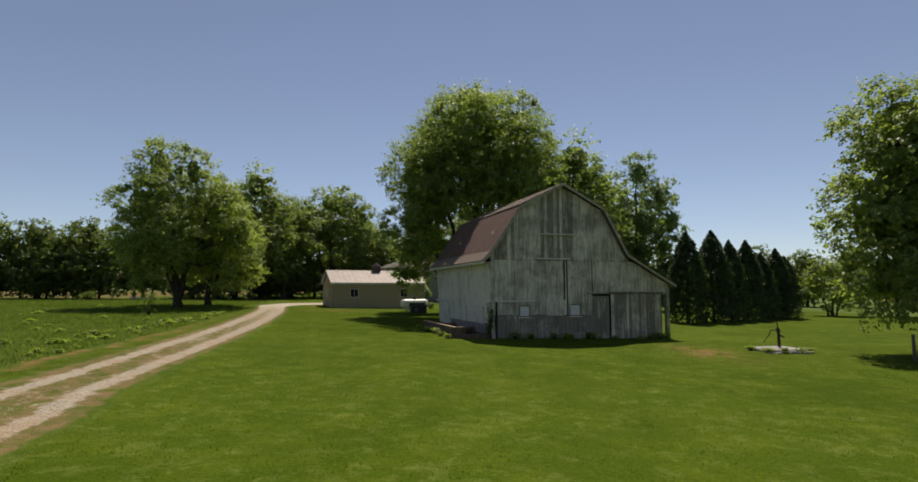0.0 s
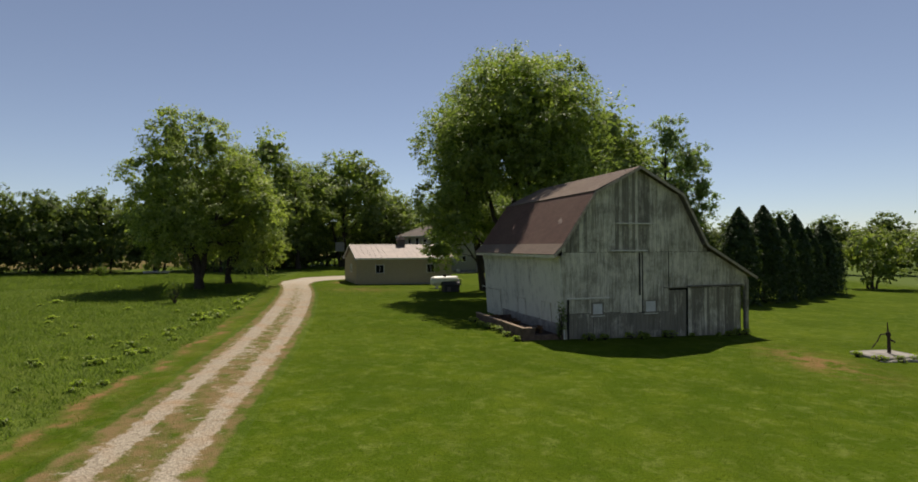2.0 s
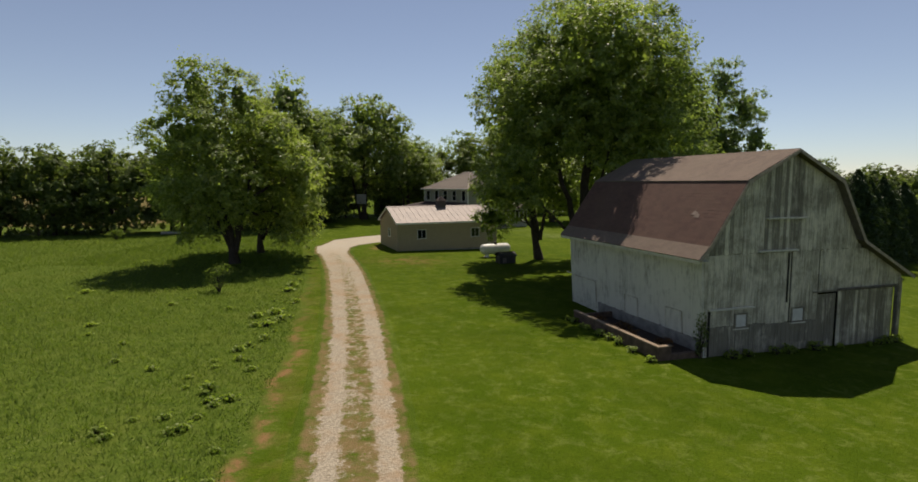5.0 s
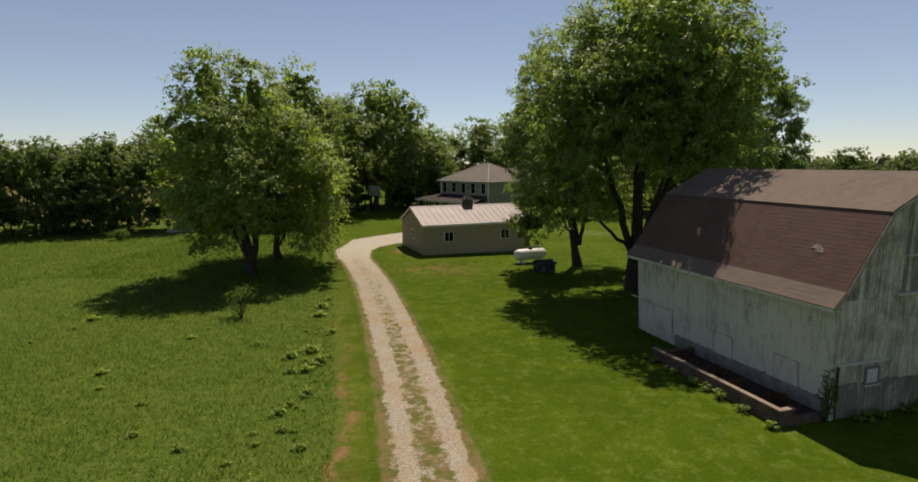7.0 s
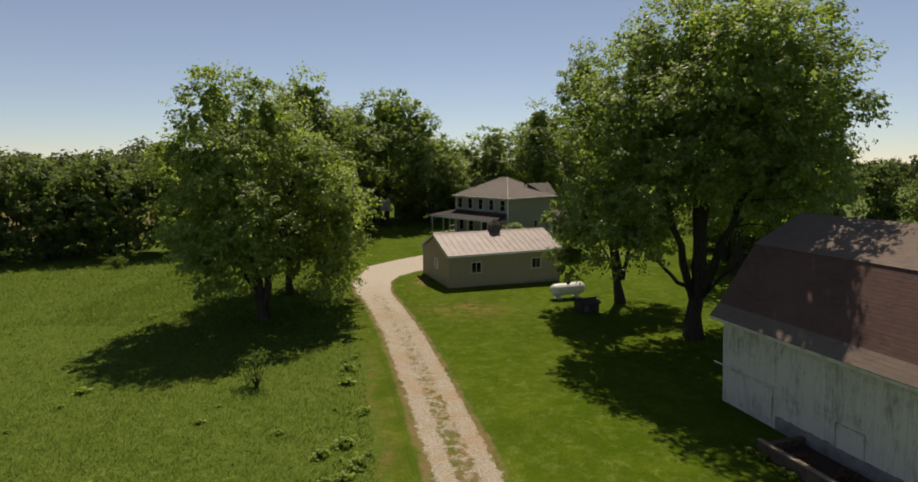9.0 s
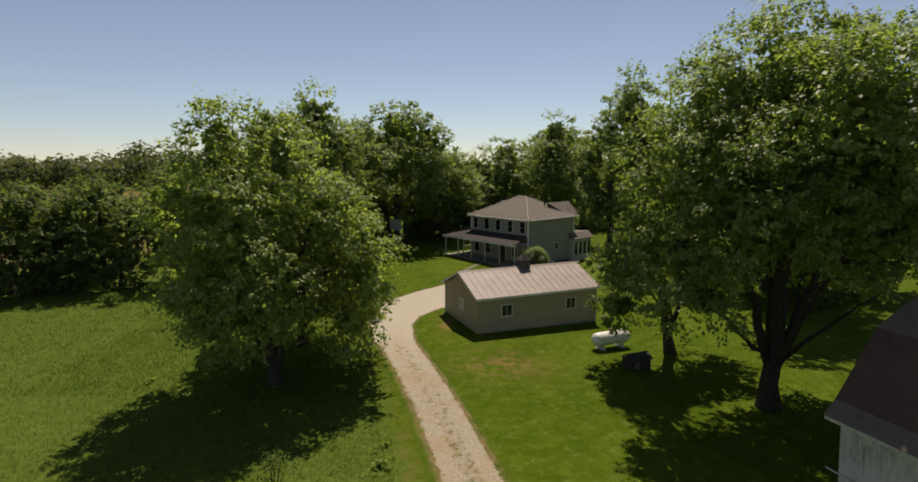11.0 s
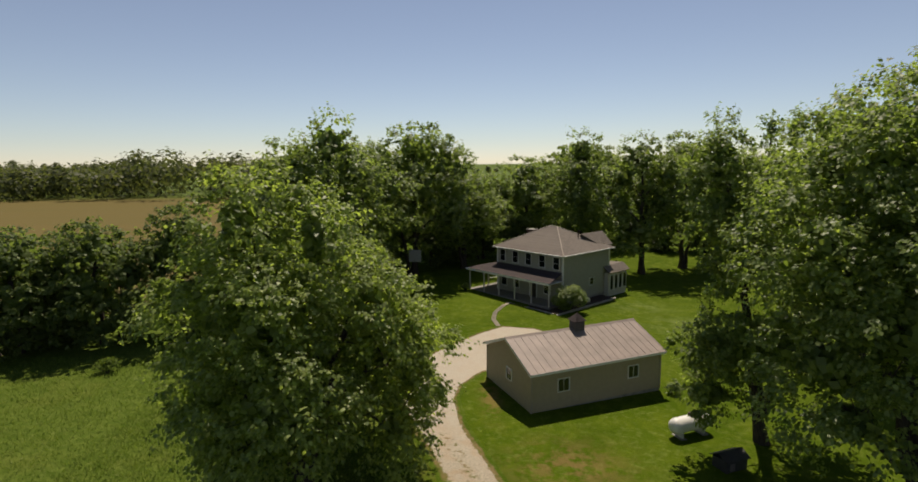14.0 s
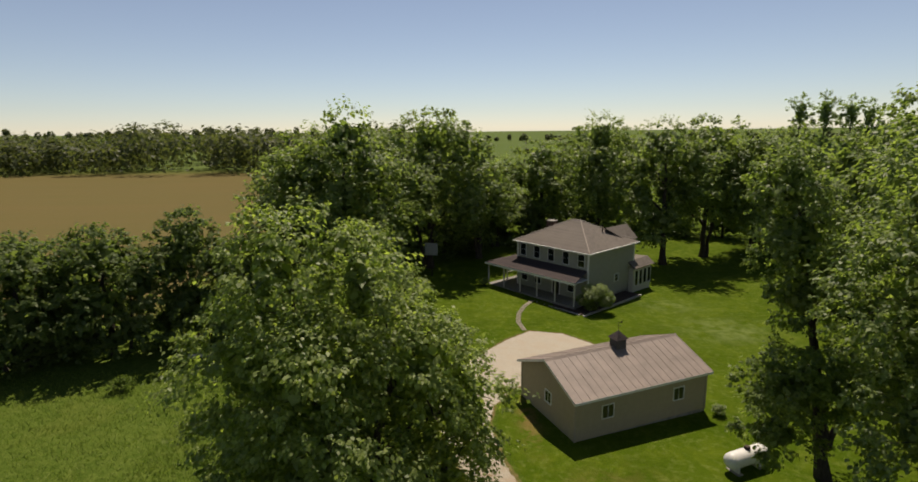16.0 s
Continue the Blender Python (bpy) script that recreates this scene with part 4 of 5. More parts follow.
def build_barn():
    rng = random.Random(5)
    barn = thing("barn", "weathered grey gambrel barn with peeling white paint", "barn", pose(1.729, 30.028, 0, 0, 0, 17.08))
    L = 11.0
    # inner shell coloured as unlit dark: floorless, with the open bay at its right end
    T = 0.05
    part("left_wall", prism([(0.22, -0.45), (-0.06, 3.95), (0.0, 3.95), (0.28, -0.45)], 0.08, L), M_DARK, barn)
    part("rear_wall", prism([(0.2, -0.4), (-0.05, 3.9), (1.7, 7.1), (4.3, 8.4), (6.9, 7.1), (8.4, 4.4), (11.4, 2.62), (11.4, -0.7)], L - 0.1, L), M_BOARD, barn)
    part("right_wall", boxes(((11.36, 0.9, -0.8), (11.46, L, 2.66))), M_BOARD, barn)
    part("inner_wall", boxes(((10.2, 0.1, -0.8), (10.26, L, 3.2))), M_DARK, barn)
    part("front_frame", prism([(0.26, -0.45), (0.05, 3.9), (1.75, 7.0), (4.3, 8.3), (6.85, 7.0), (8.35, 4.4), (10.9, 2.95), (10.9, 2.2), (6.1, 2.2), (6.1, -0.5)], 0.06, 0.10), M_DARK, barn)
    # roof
    # the flare takes the paler shingle: sunlight on it put into the colour
    course_roof(barn, -0.62, 4.02, -0.1, 4.55, -0.38, L + 0.3, M_SHINGLE_TOP, "flared lower edge of brown shingles, coloured paler as if sunlit")
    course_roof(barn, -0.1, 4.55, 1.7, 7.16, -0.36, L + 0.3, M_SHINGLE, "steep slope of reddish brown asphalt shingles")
    course_roof(barn, 1.64, 7.17, 4.33, 8.50, -0.36, L + 0.3, M_SHINGLE_TOP, "paler brown upper slope")
    course_roof(barn, 6.96, 7.17, 4.27, 8.50, -0.36, L + 0.3, M_SHINGLE_TOP, "paler brown upper slope")
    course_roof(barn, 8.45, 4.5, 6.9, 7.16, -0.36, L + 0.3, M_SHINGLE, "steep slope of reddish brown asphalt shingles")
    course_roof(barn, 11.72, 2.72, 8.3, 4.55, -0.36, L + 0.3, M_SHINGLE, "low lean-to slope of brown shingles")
    for (a, za), (b, zb) in (((-0.6, 3.98), (-0.1, 4.5)), ((-0.1, 4.5), (1.7, 7.12)), ((1.7, 7.12), (4.3, 8.46)), ((4.3, 8.46), (6.9, 7.12)), ((6.9, 7.12), (8.42, 4.48)), ((8.42, 4.48), (11.7, 2.68))):
        length = math.hypot(b - a, zb - za)
        ux, uz = (b - a) / length, (zb - za) / length
        nx, nz = -uz, ux
        if nz < 0:
            nx, nz = -nx, -nz
        w0, w1 = -0.08, 0.05
        prof = [(a + nx * w0, za + nz * w0), (b + nx * w0, zb + nz * w0), (b + nx * w1, zb + nz * w1), (a + nx * w1, za + nz * w1)]
        part("bargeboard", prism(prof, -0.40, -0.375), M_BARGE, barn)
    part("eaves_board", boxes(((-0.58, -0.36, 3.88), (-0.54, L + 0.3, 4.02))), M_WHITE_BOARD, barn)
    part("soffit", boxes(((-0.56, -0.34, 3.93), (-0.02, L, 3.96))), M_WHITE_BOARD, barn)
    # front: upper tier of boards
    s = -0.02
    while s < 11.36:
        w = rng.uniform(0.17, 0.27)
        e = min(s + w, 11.4)
        if e > 11.15:
            e = 11.4
        if s < 8.5:
            mat = M_BARE if 3.15 < s < 4.95 and rng.random() < 0.7 or rng.random() < 0.12 else M_BOARD
            z0 = 4.12
            if gable_height(s) > z0 + 0.1:
                board_strip("board", mat, barn, s, e, z0, lambda q: gable_height(q) - 0.03, 0.03, 0.03, rng)
        s = e
    s = 0.16
    while s < 11.36:
        w = rng.uniform(0.17, 0.28)
        e = min(s + w, 11.4)
        if e > 11.15:
            e = 11.4
        top = (lambda q: min(4.12, gable_height(q) - 0.03))
        lean = -0.012
        if s < 6.05:
            low = 1.08 if s < 3.4 else 1.0
            gap = 4.40 < s < 4.52
            board_strip("board", M_BOARD, barn, s - 0.14 * (1 - s / 11), e - 0.14 * (1 - e / 11) - (0.07 if gap else 0), low, top, 0.05, 0.03, rng, lean)
            if s > 0.3:
                board_strip("board", M_BARE, barn, s, e, -0.5, low - 0.01, 0.055, 0.03, rng)
        else:
            board_strip("board", M_BOARD, barn, s, e, 2.22, top, 0.05, 0.03, rng, lean)
        s = e
    part("corner_board", prism([(0.14, -0.4), (0.26, -0.4), (0.06, 3.9), (-0.08, 3.9)], -0.03, 0.0), M_BOARD, barn)
    # sliding doors of the lean-to
    for s0, s1, ht, out in ((6.08, 7.35, 2.12, 0.02), (7.42, 10.88, 2.2, -0.04)):
        door = part("sliding_door", boxes(((s0, 0.06 + out, -0.5), (s1, 0.08 + out, ht))), M_DARK, barn, "grey plank sliding door")
        s = s0
        while s < s1 - 0.02:
            e = min(s + rng.uniform(0.16, 0.26), s1)
            board_strip("board", M_BARE if rng.random() < 0.65 else M_BOARD, door, s, e, -0.5 + rng.uniform(0, 0.1), ht, 0.055 + out, 0.028, rng)
            s = e
    part("door_track", boxes(((5.9, -0.06, 2.22), (8.4, 0.0, 2.30)), bevel=0.01), M_BARE, barn)
    part("door_track", boxes(((7.3, -0.12, 2.26), (11.0, -0.03, 2.34)), bevel=0.01), M_PLANK, barn)
    part("bay_post", boxes(((11.2, -0.04, -0.8), (11.42, 0.16, 2.6)), bevel=0.01), M_BARE, barn)
    part("bay_post", boxes(((10.88, 0.1, -0.8), (10.98, 0.2, 2.4)), bevel=0.01), M_DARK, barn)
    # hoods, loft trims, panels in the windows
    for s0, s1, z, d in ((3.05, 5.3, 5.56, 0.09), (2.7, 4.85, 4.17, 0.10), (0.25, 2.6, 1.80, 0.07)):
        part("lintel", boxes(((s0, -0.03 - d, z), (s1, 0.02, z + 0.07)), bevel=0.008), M_WHITE_BOARD, barn, "pale weathered trim board")
    # solid dark strip over the boards, painting the shade of a gap
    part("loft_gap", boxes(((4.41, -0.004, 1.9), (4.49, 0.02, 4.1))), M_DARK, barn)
    for s0, s1, z0, z1 in ((1.62, 2.30, 0.96, 1.62), (4.70, 5.44, 0.98, 1.66)):
        win = part("window_panel", boxes(((s0 + 0.06, -0.028, z0 + 0.06), (s1 - 0.06, -0.012, z1 - 0.06))), M_PANEL, barn, "pale boarded-over window")
        part("window_frame", boxes(((s0, -0.05, z0), (s0 + 0.07, -0.002, z1)), ((s1 - 0.07, -0.05, z0), (s1, -0.002, z1)), ((s0 + 0.07, -0.05, z1 - 0.07), (s1 - 0.07, -0.002, z1)), ((s0 + 0.07, -0.05, z0), (s1 - 0.07, -0.002, z0 + 0.07))), M_BARE, win)
        part("window_sill", boxes(((s0 - 0.06, -0.09, z0 - 0.05), (s1 + 0.06, -0.002, z0 - 0.003)), bevel=0.006), M_WHITE_BOARD, win)
    # another solid strip, its near-black standing in for shade by the corner
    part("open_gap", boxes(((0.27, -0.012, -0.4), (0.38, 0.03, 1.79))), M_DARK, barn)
    # left side: white boards over a concrete footing
    part("footing", prism([(0.14, -0.5), (0.06, 0.55), (0.2, 0.55), (0.24, -0.5)], 0.0, 8.1), M_CONCRETE, barn, "stained concrete footing")
    y = 0.0
    while y < L - 0.02:
        e = min(y + rng.uniform(0.16, 0.26), L)
        low = 0.5 + rng.uniform(-0.05, 0.1) if y < 8.1 else -0.2
        bm = bmesh.new()
        xa = lambda z: 0.18 - 0.062 * (z + 0.4)
        o = rng.uniform(-0.003, 0.003) - 0.035
        pr = [(xa(low) + o, low), (xa(3.94) + o, 3.94), (xa(3.94) + o + 0.03, 3.94), (xa(low) + o + 0.03, low)]
        part("board", prism(pr, y + 0.002, e - 0.002), M_WHITE_BOARD, barn)
        y = e
    part("corner_board", prism([(0.09, -0.4), (-0.18, 3.92), (-0.10, 3.92), (0.16, -0.4)], -0.03, 0.1), M_WHITE_BOARD, barn)

    def side_frame(name, y0, y1, z0, z1, label, mat):
        x = lambda z: 0.18 - 0.062 * (z + 0.4) - 0.045
        fr = part(name, prism([(x(z0) - 0.02, z0), (x(z1) - 0.02, z1), (x(z1) + 0.01, z1), (x(z0) + 0.01, z0)], y0 + 0.06, y1 - 0.06), mat, barn, label)
        for ya, yb, za, zb in ((y0, y0 + 0.05, z0, z1), (y1 - 0.05, y1, z0, z1), (y0 + 0.05, y1 - 0.05, z1 - 0.05, z1)):
            part("trim", prism([(x(za) - 0.03, za), (x(zb) - 0.03, zb), (x(zb) + 0.012, zb), (x(za) + 0.012, za)], ya, yb), M_BOARD, fr)

    side_frame("hatch", 4.45, 5.55, 0.55, 1.5, "white plank feed hatch", M_WHITE_BOARD)
    side_frame("hatch", 1.25, 2.4, 0.58, 1.55, "white plank feed hatch", M_WHITE_BOARD)
    side_frame("side_door", 8.25, 10.85, 0.15, 1.7, "white plank sliding side door", M_WHITE_BOARD)
    part("side_track", boxes(((-0.09, 8.0, 1.73), (-0.05, 11.45, 1.78))), M_WHITE_BOARD, barn)
    for v0, v1, t0, t1 in ((1.15, 1.5, 0.40, 0.46), (1.3, 1.72, 0.44, 0.49), (1.5, 1.62, 0.48, 0.53)):
        on = lambda t, y: (-0.1 + 1.8 * t - 0.040, y, 4.55 + 2.61 * t + 0.028)
        part("bare_patch", slab(bmesh.new(), [on(t0, v0), on(t0, v1), on(t1, v1 - 0.08), on(t1, v0 + 0.06)], 0.008), M_PATCH, barn, "small pale patch of bare roofing")
    return barn


def build_pen():
    """The low walled feed pen against the barn's side."""
    pen = thing("feed_pen", "low concrete feed pen wall with a pale coping", "wall", pose(1.729, 30.028, 0, 0, 0, 17.08))
    part("side_wall", prism([(-2.1, -0.7), (-2.1, 0.46), (-1.9, 0.46), (-1.9, -0.7)], 0.05, 6.9), M_BRICK, pen, "stained reddish block wall")
    part("end_wall", boxes(((-1.9, 0.05, -0.7), (-1.45, 0.25, 0.46)), ((-1.45, 0.05, -0.7), (0.1, 0.25, 0.12))), M_BRICK, pen)
    part("far_wall", boxes(((-1.9, 6.7, -0.7), (0.1, 6.9, 0.30))), M_BRICK, pen)
    part("coping", boxes(((-2.12, 0.02, 0.46), (-1.90, 6.93, 0.51)), ((-1.90, 0.02, 0.463), (-1.42, 0.24, 0.51)), bevel=0.012), M_COPING, pen, "pale concrete coping")
    part("pen_floor", boxes(((-1.9, 0.25, -0.25), (0.05, 6.7, 0.02))), M_MULCH, pen, "dark earth filling the pen")


# ---- the garage ----
def louvre_window(name, parent, place, w, h, mat_frame, rows=2, cols=2):
    """A window in the plane x-z of its own space, facing -y; place sets it on a wall."""
    win = new(name)
    win.parent = parent
    win.matrix_local = place
    f = 0.045
    part("window_frame", boxes(((-w / 2, -0.05, 0), (-w / 2 + f, 0.02, h)), ((w / 2 - f, -0.05, 0), (w / 2, 0.02, h)), ((-w / 2 + f, -0.05, 0), (w / 2 - f, 0.02, f)), ((-w / 2 + f, -0.05, h - f), (w / 2 - f, 0.02, h))), mat_frame, win)
    iw, ih = (w - 2 * f) / cols, (h - 2 * f) / rows
    for i in range(cols):
        for j in range(rows):
            x, z = -w / 2 + f + i * iw, f + j * ih
            part("pane", boxes(((x + 0.012, -0.015, z + 0.012), (x + iw - 0.012, 0.0, z + ih - 0.012))), M_GLASS, win)
    bars = []
    for i in range(1, cols):
        x = -w / 2 + f + i * iw
        bars.append(((x - 0.012, -0.035, f), (x + 0.012, 0.005, h - f)))
    for j in range(1, rows):
        z = f + j * ih
        bars.append(((-w / 2 + f, -0.032, z - 0.012), (w / 2 - f, 0.004, z + 0.012)))
    if bars:
        part("glazing_bar", boxes(*bars), mat_frame, win)
    return win


def lap_siding(parent, width, height, place, material, step=0.14, gable=0.0):
    """Horizontal lap boards on a wall facing -y; with a gable rise above its height if given."""
    z = 0.0
    n = 0
    top = height + gable
    while z < top - 0.02:
        e = min(z + step, top)
        half = width / 2
        if e > height:
            k = max(0.02, 1 - (e - height) / gable)
            half = width / 2 * k
        bm = prism([(-0.022, z), (-0.006, e), (0.0, e), (0.0, z)], -half, half, "x")
        ob = part("siding_board", bm, material, parent)
        ob.matrix_local = place
        z, n = e, n + 1


def build_garage():
    ob = thing("garage", "tan garage with a ribbed metal roof and cupola", "garage", pose(-14.279, 61.434, 0.3, 0, 0, 21.86))
    W, D, E, R = 11.25, 7.23, 2.92, 4.36
    o, y0 = 0.25, 0.3
    part("wall", prism([(y0 + 0.02, -0.3), (y0 + 0.02, 2.86), (D / 2, 4.24), (D - y0, 2.86), (D - y0, -0.3)], o + 0.02, W - o - 0.02, "x"), M_SIDING, ob)
    part("foundation", boxes(((o - 0.02, y0 - 0.02, -0.4), (W - o + 0.02, D - y0 + 0.02, 0.16))), M_CONCRETE, ob)
    lap_siding(ob, W - 2 * o, 2.66, Matrix.Translation((W / 2, y0, 0.16)), M_SIDING)
    lap_siding(ob, D - 2 * y0, 2.62, pose(o, D / 2, 0.16, 0, 0, -90), M_SIDING, 0.14, 1.40)
    for cx, cy in ((o, y0), (W - o, y0), (o, D - y0)):
        part("corner_trim", boxes(((cx - 0.06, cy - 0.06, 0.1), (cx + 0.06, cy + 0.06, 2.84))), M_SIDING_PALE, ob)
    for ya, yb in ((-0.02, D / 2), (D + 0.02, D / 2)):
        slope = part("roof_slope", slab(bmesh.new(), [(0, ya, E), (W, ya, E), (W, yb, R), (0, yb, R)], 0.03), M_STEEL_ROOF, ob, "ribbed pale brown metal roof")
        n = 19
        for i in range(n + 1):
            x = 0.02 + (W - 0.04) * i / n
            bm = slab(bmesh.new(), [(x - 0.03, ya, E + 0.03), (x + 0.03, ya, E + 0.03), (x + 0.03, yb, R + 0.03), (x - 0.03, yb, R + 0.03)], 0.024)
            part("rib", bm, M_STEEL_ROOF, slope)
        part("fascia", boxes(((0.0, ya - 0.02 if ya < 1 else ya, E - 0.14), (W, ya if ya < 1 else ya + 0.02, E + 0.02))), M_TRIM, ob, "white eaves trim")
    part("ridge_cap", prism([(D / 2 - 0.16, R - 0.02), (D / 2, R + 0.09), (D / 2 + 0.16, R - 0.02)], -0.01, W + 0.01, "x"), M_STEEL_ROOF, ob)
    for x in (-0.012, W - 0.012):
        for ya in (0, D):
            bm = prism([(ya, E - 0.13), (D / 2, R - 0.12), (D / 2, R + 0.04), (ya, E + 0.03)], x, x + 0.024, "x")
            part("rake_trim", bm, M_TRIM, ob)
    part("soffit", boxes(((0.02, 0.0, E - 0.13), (W - 0.02, y0, E - 0.11))), M_TRIM, ob)
    louvre_window("window", ob, Matrix.Translation((2.72, y0 - 0.025, 1.28)), 0.95, 0.95, M_TRIM, 1, 2)
    louvre_window("window", ob, Matrix.Translation((8.55, y0 - 0.025, 1.28)), 0.95, 0.95, M_TRIM, 1, 2)
    louvre_window("window", ob, pose(o - 0.025, 3.35, 1.35, 0, 0, -90), 0.8, 0.9, M_TRIM, 1, 2)
    # cupola
    cx, cy, h = 6.02, D / 2, 0.40
    cup = part("cupola", boxes(((cx - h, cy - h, 3.95), (cx + h, cy + h, 4.95))), M_LOUVRE, ob, "grey louvred cupola")
    for k in range(4):
        for j in range(7):
            z = 4.42 + j * 0.07
            sl = part("slat", boxes(((-h + 0.06, -h - 0.03, z), (h - 0.06, -h - 0.005, z + 0.045))), M_LOUVRE, cup)
            sl.matrix_local = Matrix.Translation((cx, cy, 0)) @ pose(0, 0, 0, 0, 0, 90 * k)
    bm = bmesh.new()
    e = 0.52
    v = [bm.verts.new((cx + a * e, cy + b * e, 4.95)) for a, b in ((-1, -1), (1, -1), (1, 1), (-1, 1))] + [bm.verts.new((cx, cy, 5.5))]
    bm.faces.new(v[:4][::-1])
    for i in range(4):
        bm.faces.new((v[i], v[(i + 1) % 4], v[4]))
    part("cupola_roof", bm, M_PORCH_ROOF, cup)
    vane = rod(bmesh.new(), (cx, cy, 5.45), (cx, cy, 6.15), 0.012)
    rod(vane, (cx - 0.22, cy, 5.85), (cx + 0.22, cy, 5.85), 0.009)
    rod(vane, (cx, cy - 0.22, 5.85), (cx, cy + 0.22, 5.85), 0.009)
    rod(vane, (cx - 0.28, cy - 0.05, 6.08), (cx + 0.28, cy + 0.05, 6.08), 0.012)
    box(vane, (cx + 0.16, cy - 0.006, 6.02), (cx + 0.30, cy + 0.006, 6.14))
    part("weather_vane", vane, M_RUST, cup)


# ---- the house ----
def build_house():
    ob = thing("house", "two-storey grey-green farmhouse with a front porch", "house", pose(-13.995, 97.072, 0.4, 0, 0, -49.6))
    W, D, z = 11.28, 10.04, 5.82
    i = 0.45
    part("wall", boxes(((i, i, -0.4), (W - i, D - i, 5.74))), M_HOUSE, ob)
    part("foundation", boxes(((i - 0.02, i - 0.02, -0.6), (W - i + 0.02, D - i + 0.02, 0.3))), M_CONCRETE, ob)
    lap_siding(ob, W - 2 * i, 5.4, Matrix.Translation((W / 2, i, 0.3)), M_HOUSE, 0.19)
    lap_siding(ob, D - 2 * i, 5.4, pose(W - i, D / 2, 0.3, 0, 0, 90), M_HOUSE, 0.19)
    for cx, cy in ((i, i), (W - i, i), (W - i, D - i)):
        part("corner_trim", boxes(((cx - 0.08, cy - 0.08, 0.2), (cx + 0.08, cy + 0.08, 5.7))), M_TRIM, ob)
    bm = bmesh.new()
    c = [bm.verts.new(p) for p in ((0, 0, z), (W, 0, z), (W, D, z), (0, D, z), (W / 2 - 0.62, D / 2, 8.42), (W / 2 + 0.62, D / 2, 8.42))]
    for f in ((0, 1, 5, 4), (1, 2, 5), (2, 3, 4, 5), (3, 0, 4), (3, 2, 1, 0)):
        bm.faces.new([c[k] for k in f])
    roof = part("roof", bm, M_HOUSE_ROOF, ob, "brown hipped shingle roof")
    hips = bmesh.new()
    for a, b in (((0, 0, z), (W / 2 - 0.62, D / 2, 8.42)), ((W, 0, z), (W / 2 + 0.62, D / 2, 8.42)), ((W, D, z), (W / 2 + 0.62, D / 2, 8.42)), ((W / 2 - 0.62, D / 2, 8.42), (W / 2 + 0.62, D / 2, 8.42))):
        rod(hips, a, b, 0.06, 0.06, 6)
    part("hip_cap", hips, M_HIP, roof)
    part("vent_pipe", rod(bmesh.new(), (8.6, 6.2, 6.9), (8.6, 6.2, 8.05), 0.07), M_RUST, roof)
    # rear cross gable
    bm = bmesh.new()
    v = [bm.verts.new(p) for p in ((7.2, D - 0.6, 6.0), (10.4, D - 0.6, 6.0), (8.8, D - 0.6, 7.6), (8.8, D - 3.6, 7.6), (7.2, D - 1.8, 6.2), (10.4, D - 1.8, 6.2), (7.2, D + 1.0, 6.0), (10.4, D + 1.0, 6.0), (8.8, D + 1.0, 7.6))]
    for f in ((4, 3, 8, 6), (5, 7, 8, 3), (6, 8, 7), (4, 6, 7, 5)):
        bm.faces.new([v[k] for k in f])
    part("rear_gable", bm, M_HOUSE_ROOF, roof)
    chim = part("chimney", boxes(((-0.95, D - 2.6, -0.5), (0.1, D - 1.6, 7.2))), M_BRICK, ob, "dark brick chimney")
    part("chimney_cap", boxes(((-1.03, D - 2.68, 7.2), (0.18, D - 1.52, 7.3)), bevel=0.02), M_CONCRETE, chim)
    part("gutter", boxes(((-0.02, -0.10, z - 0.10), (W + 0.02, -0.005, z + 0.02))), M_TRIM, ob)
    part("gutter", boxes(((W + 0.005, -0.02, z - 0.10), (W + 0.10, D + 0.02, z + 0.02))), M_TRIM, ob)
    part("soffit", boxes(((0.02, 0.02, z - 0.09), (W - 0.02, D - 0.02, z - 0.07))), M_TRIM, ob)
    for k in range(5):
        louvre_window("window", ob, Matrix.Translation((1.35 + k * 2.14, i - 0.025, 4.05)), 0.95, 1.5, M_TRIM, 2, 1)
    # porch across the front, reaching past the left corner
    P, x0, x1 = -2.15, -2.3, W - 0.25
    porch = part("porch_floor", boxes(((x0, P, -0.1), (x1, i, 0.28)), ((x0, i, -0.1), (i, 4.6, 0.28))), M_PORCH, ob, "grey porch floor")
    part("porch_skirt", boxes(((x0 + 0.05, P + 0.04, -0.6), (x1 - 0.05, P + 0.1, -0.1))), M_DARK, ob)
    bm = bmesh.new()
    slab(bm, [(x0 - 0.2, P - 0.25, 2.98), (x1 + 0.2, P - 0.25, 2.98), (x1 - 0.3, i, 3.72), (i, i, 3.72)], 0.08)
    slab(bm, [(x0 - 0.2, P - 0.25, 2.98), (i, i, 3.72), (i, 4.8, 3.72), (x0 - 0.2, 4.8, 2.98)], 0.08)
    proof = part("porch_roof", bm, M_PORCH_ROOF, ob, "dark shingled porch roof")
    part("porch_fascia", boxes(((x0 - 0.2, P - 0.27, 2.80), (x1 + 0.2, P - 0.23, 3.04)), ((x0 - 0.22, P - 0.2, 2.80), (x0 - 0.18, 4.8, 3.04))), M_TRIM, proof, "cream porch trim")
    part("porch_ceiling", boxes(((x0, P, 2.84), (x1, i - 0.05, 2.88)), ((x0, i, 2.84), (i - 0.05, 4.6, 2.88))), M_TRIM, proof)
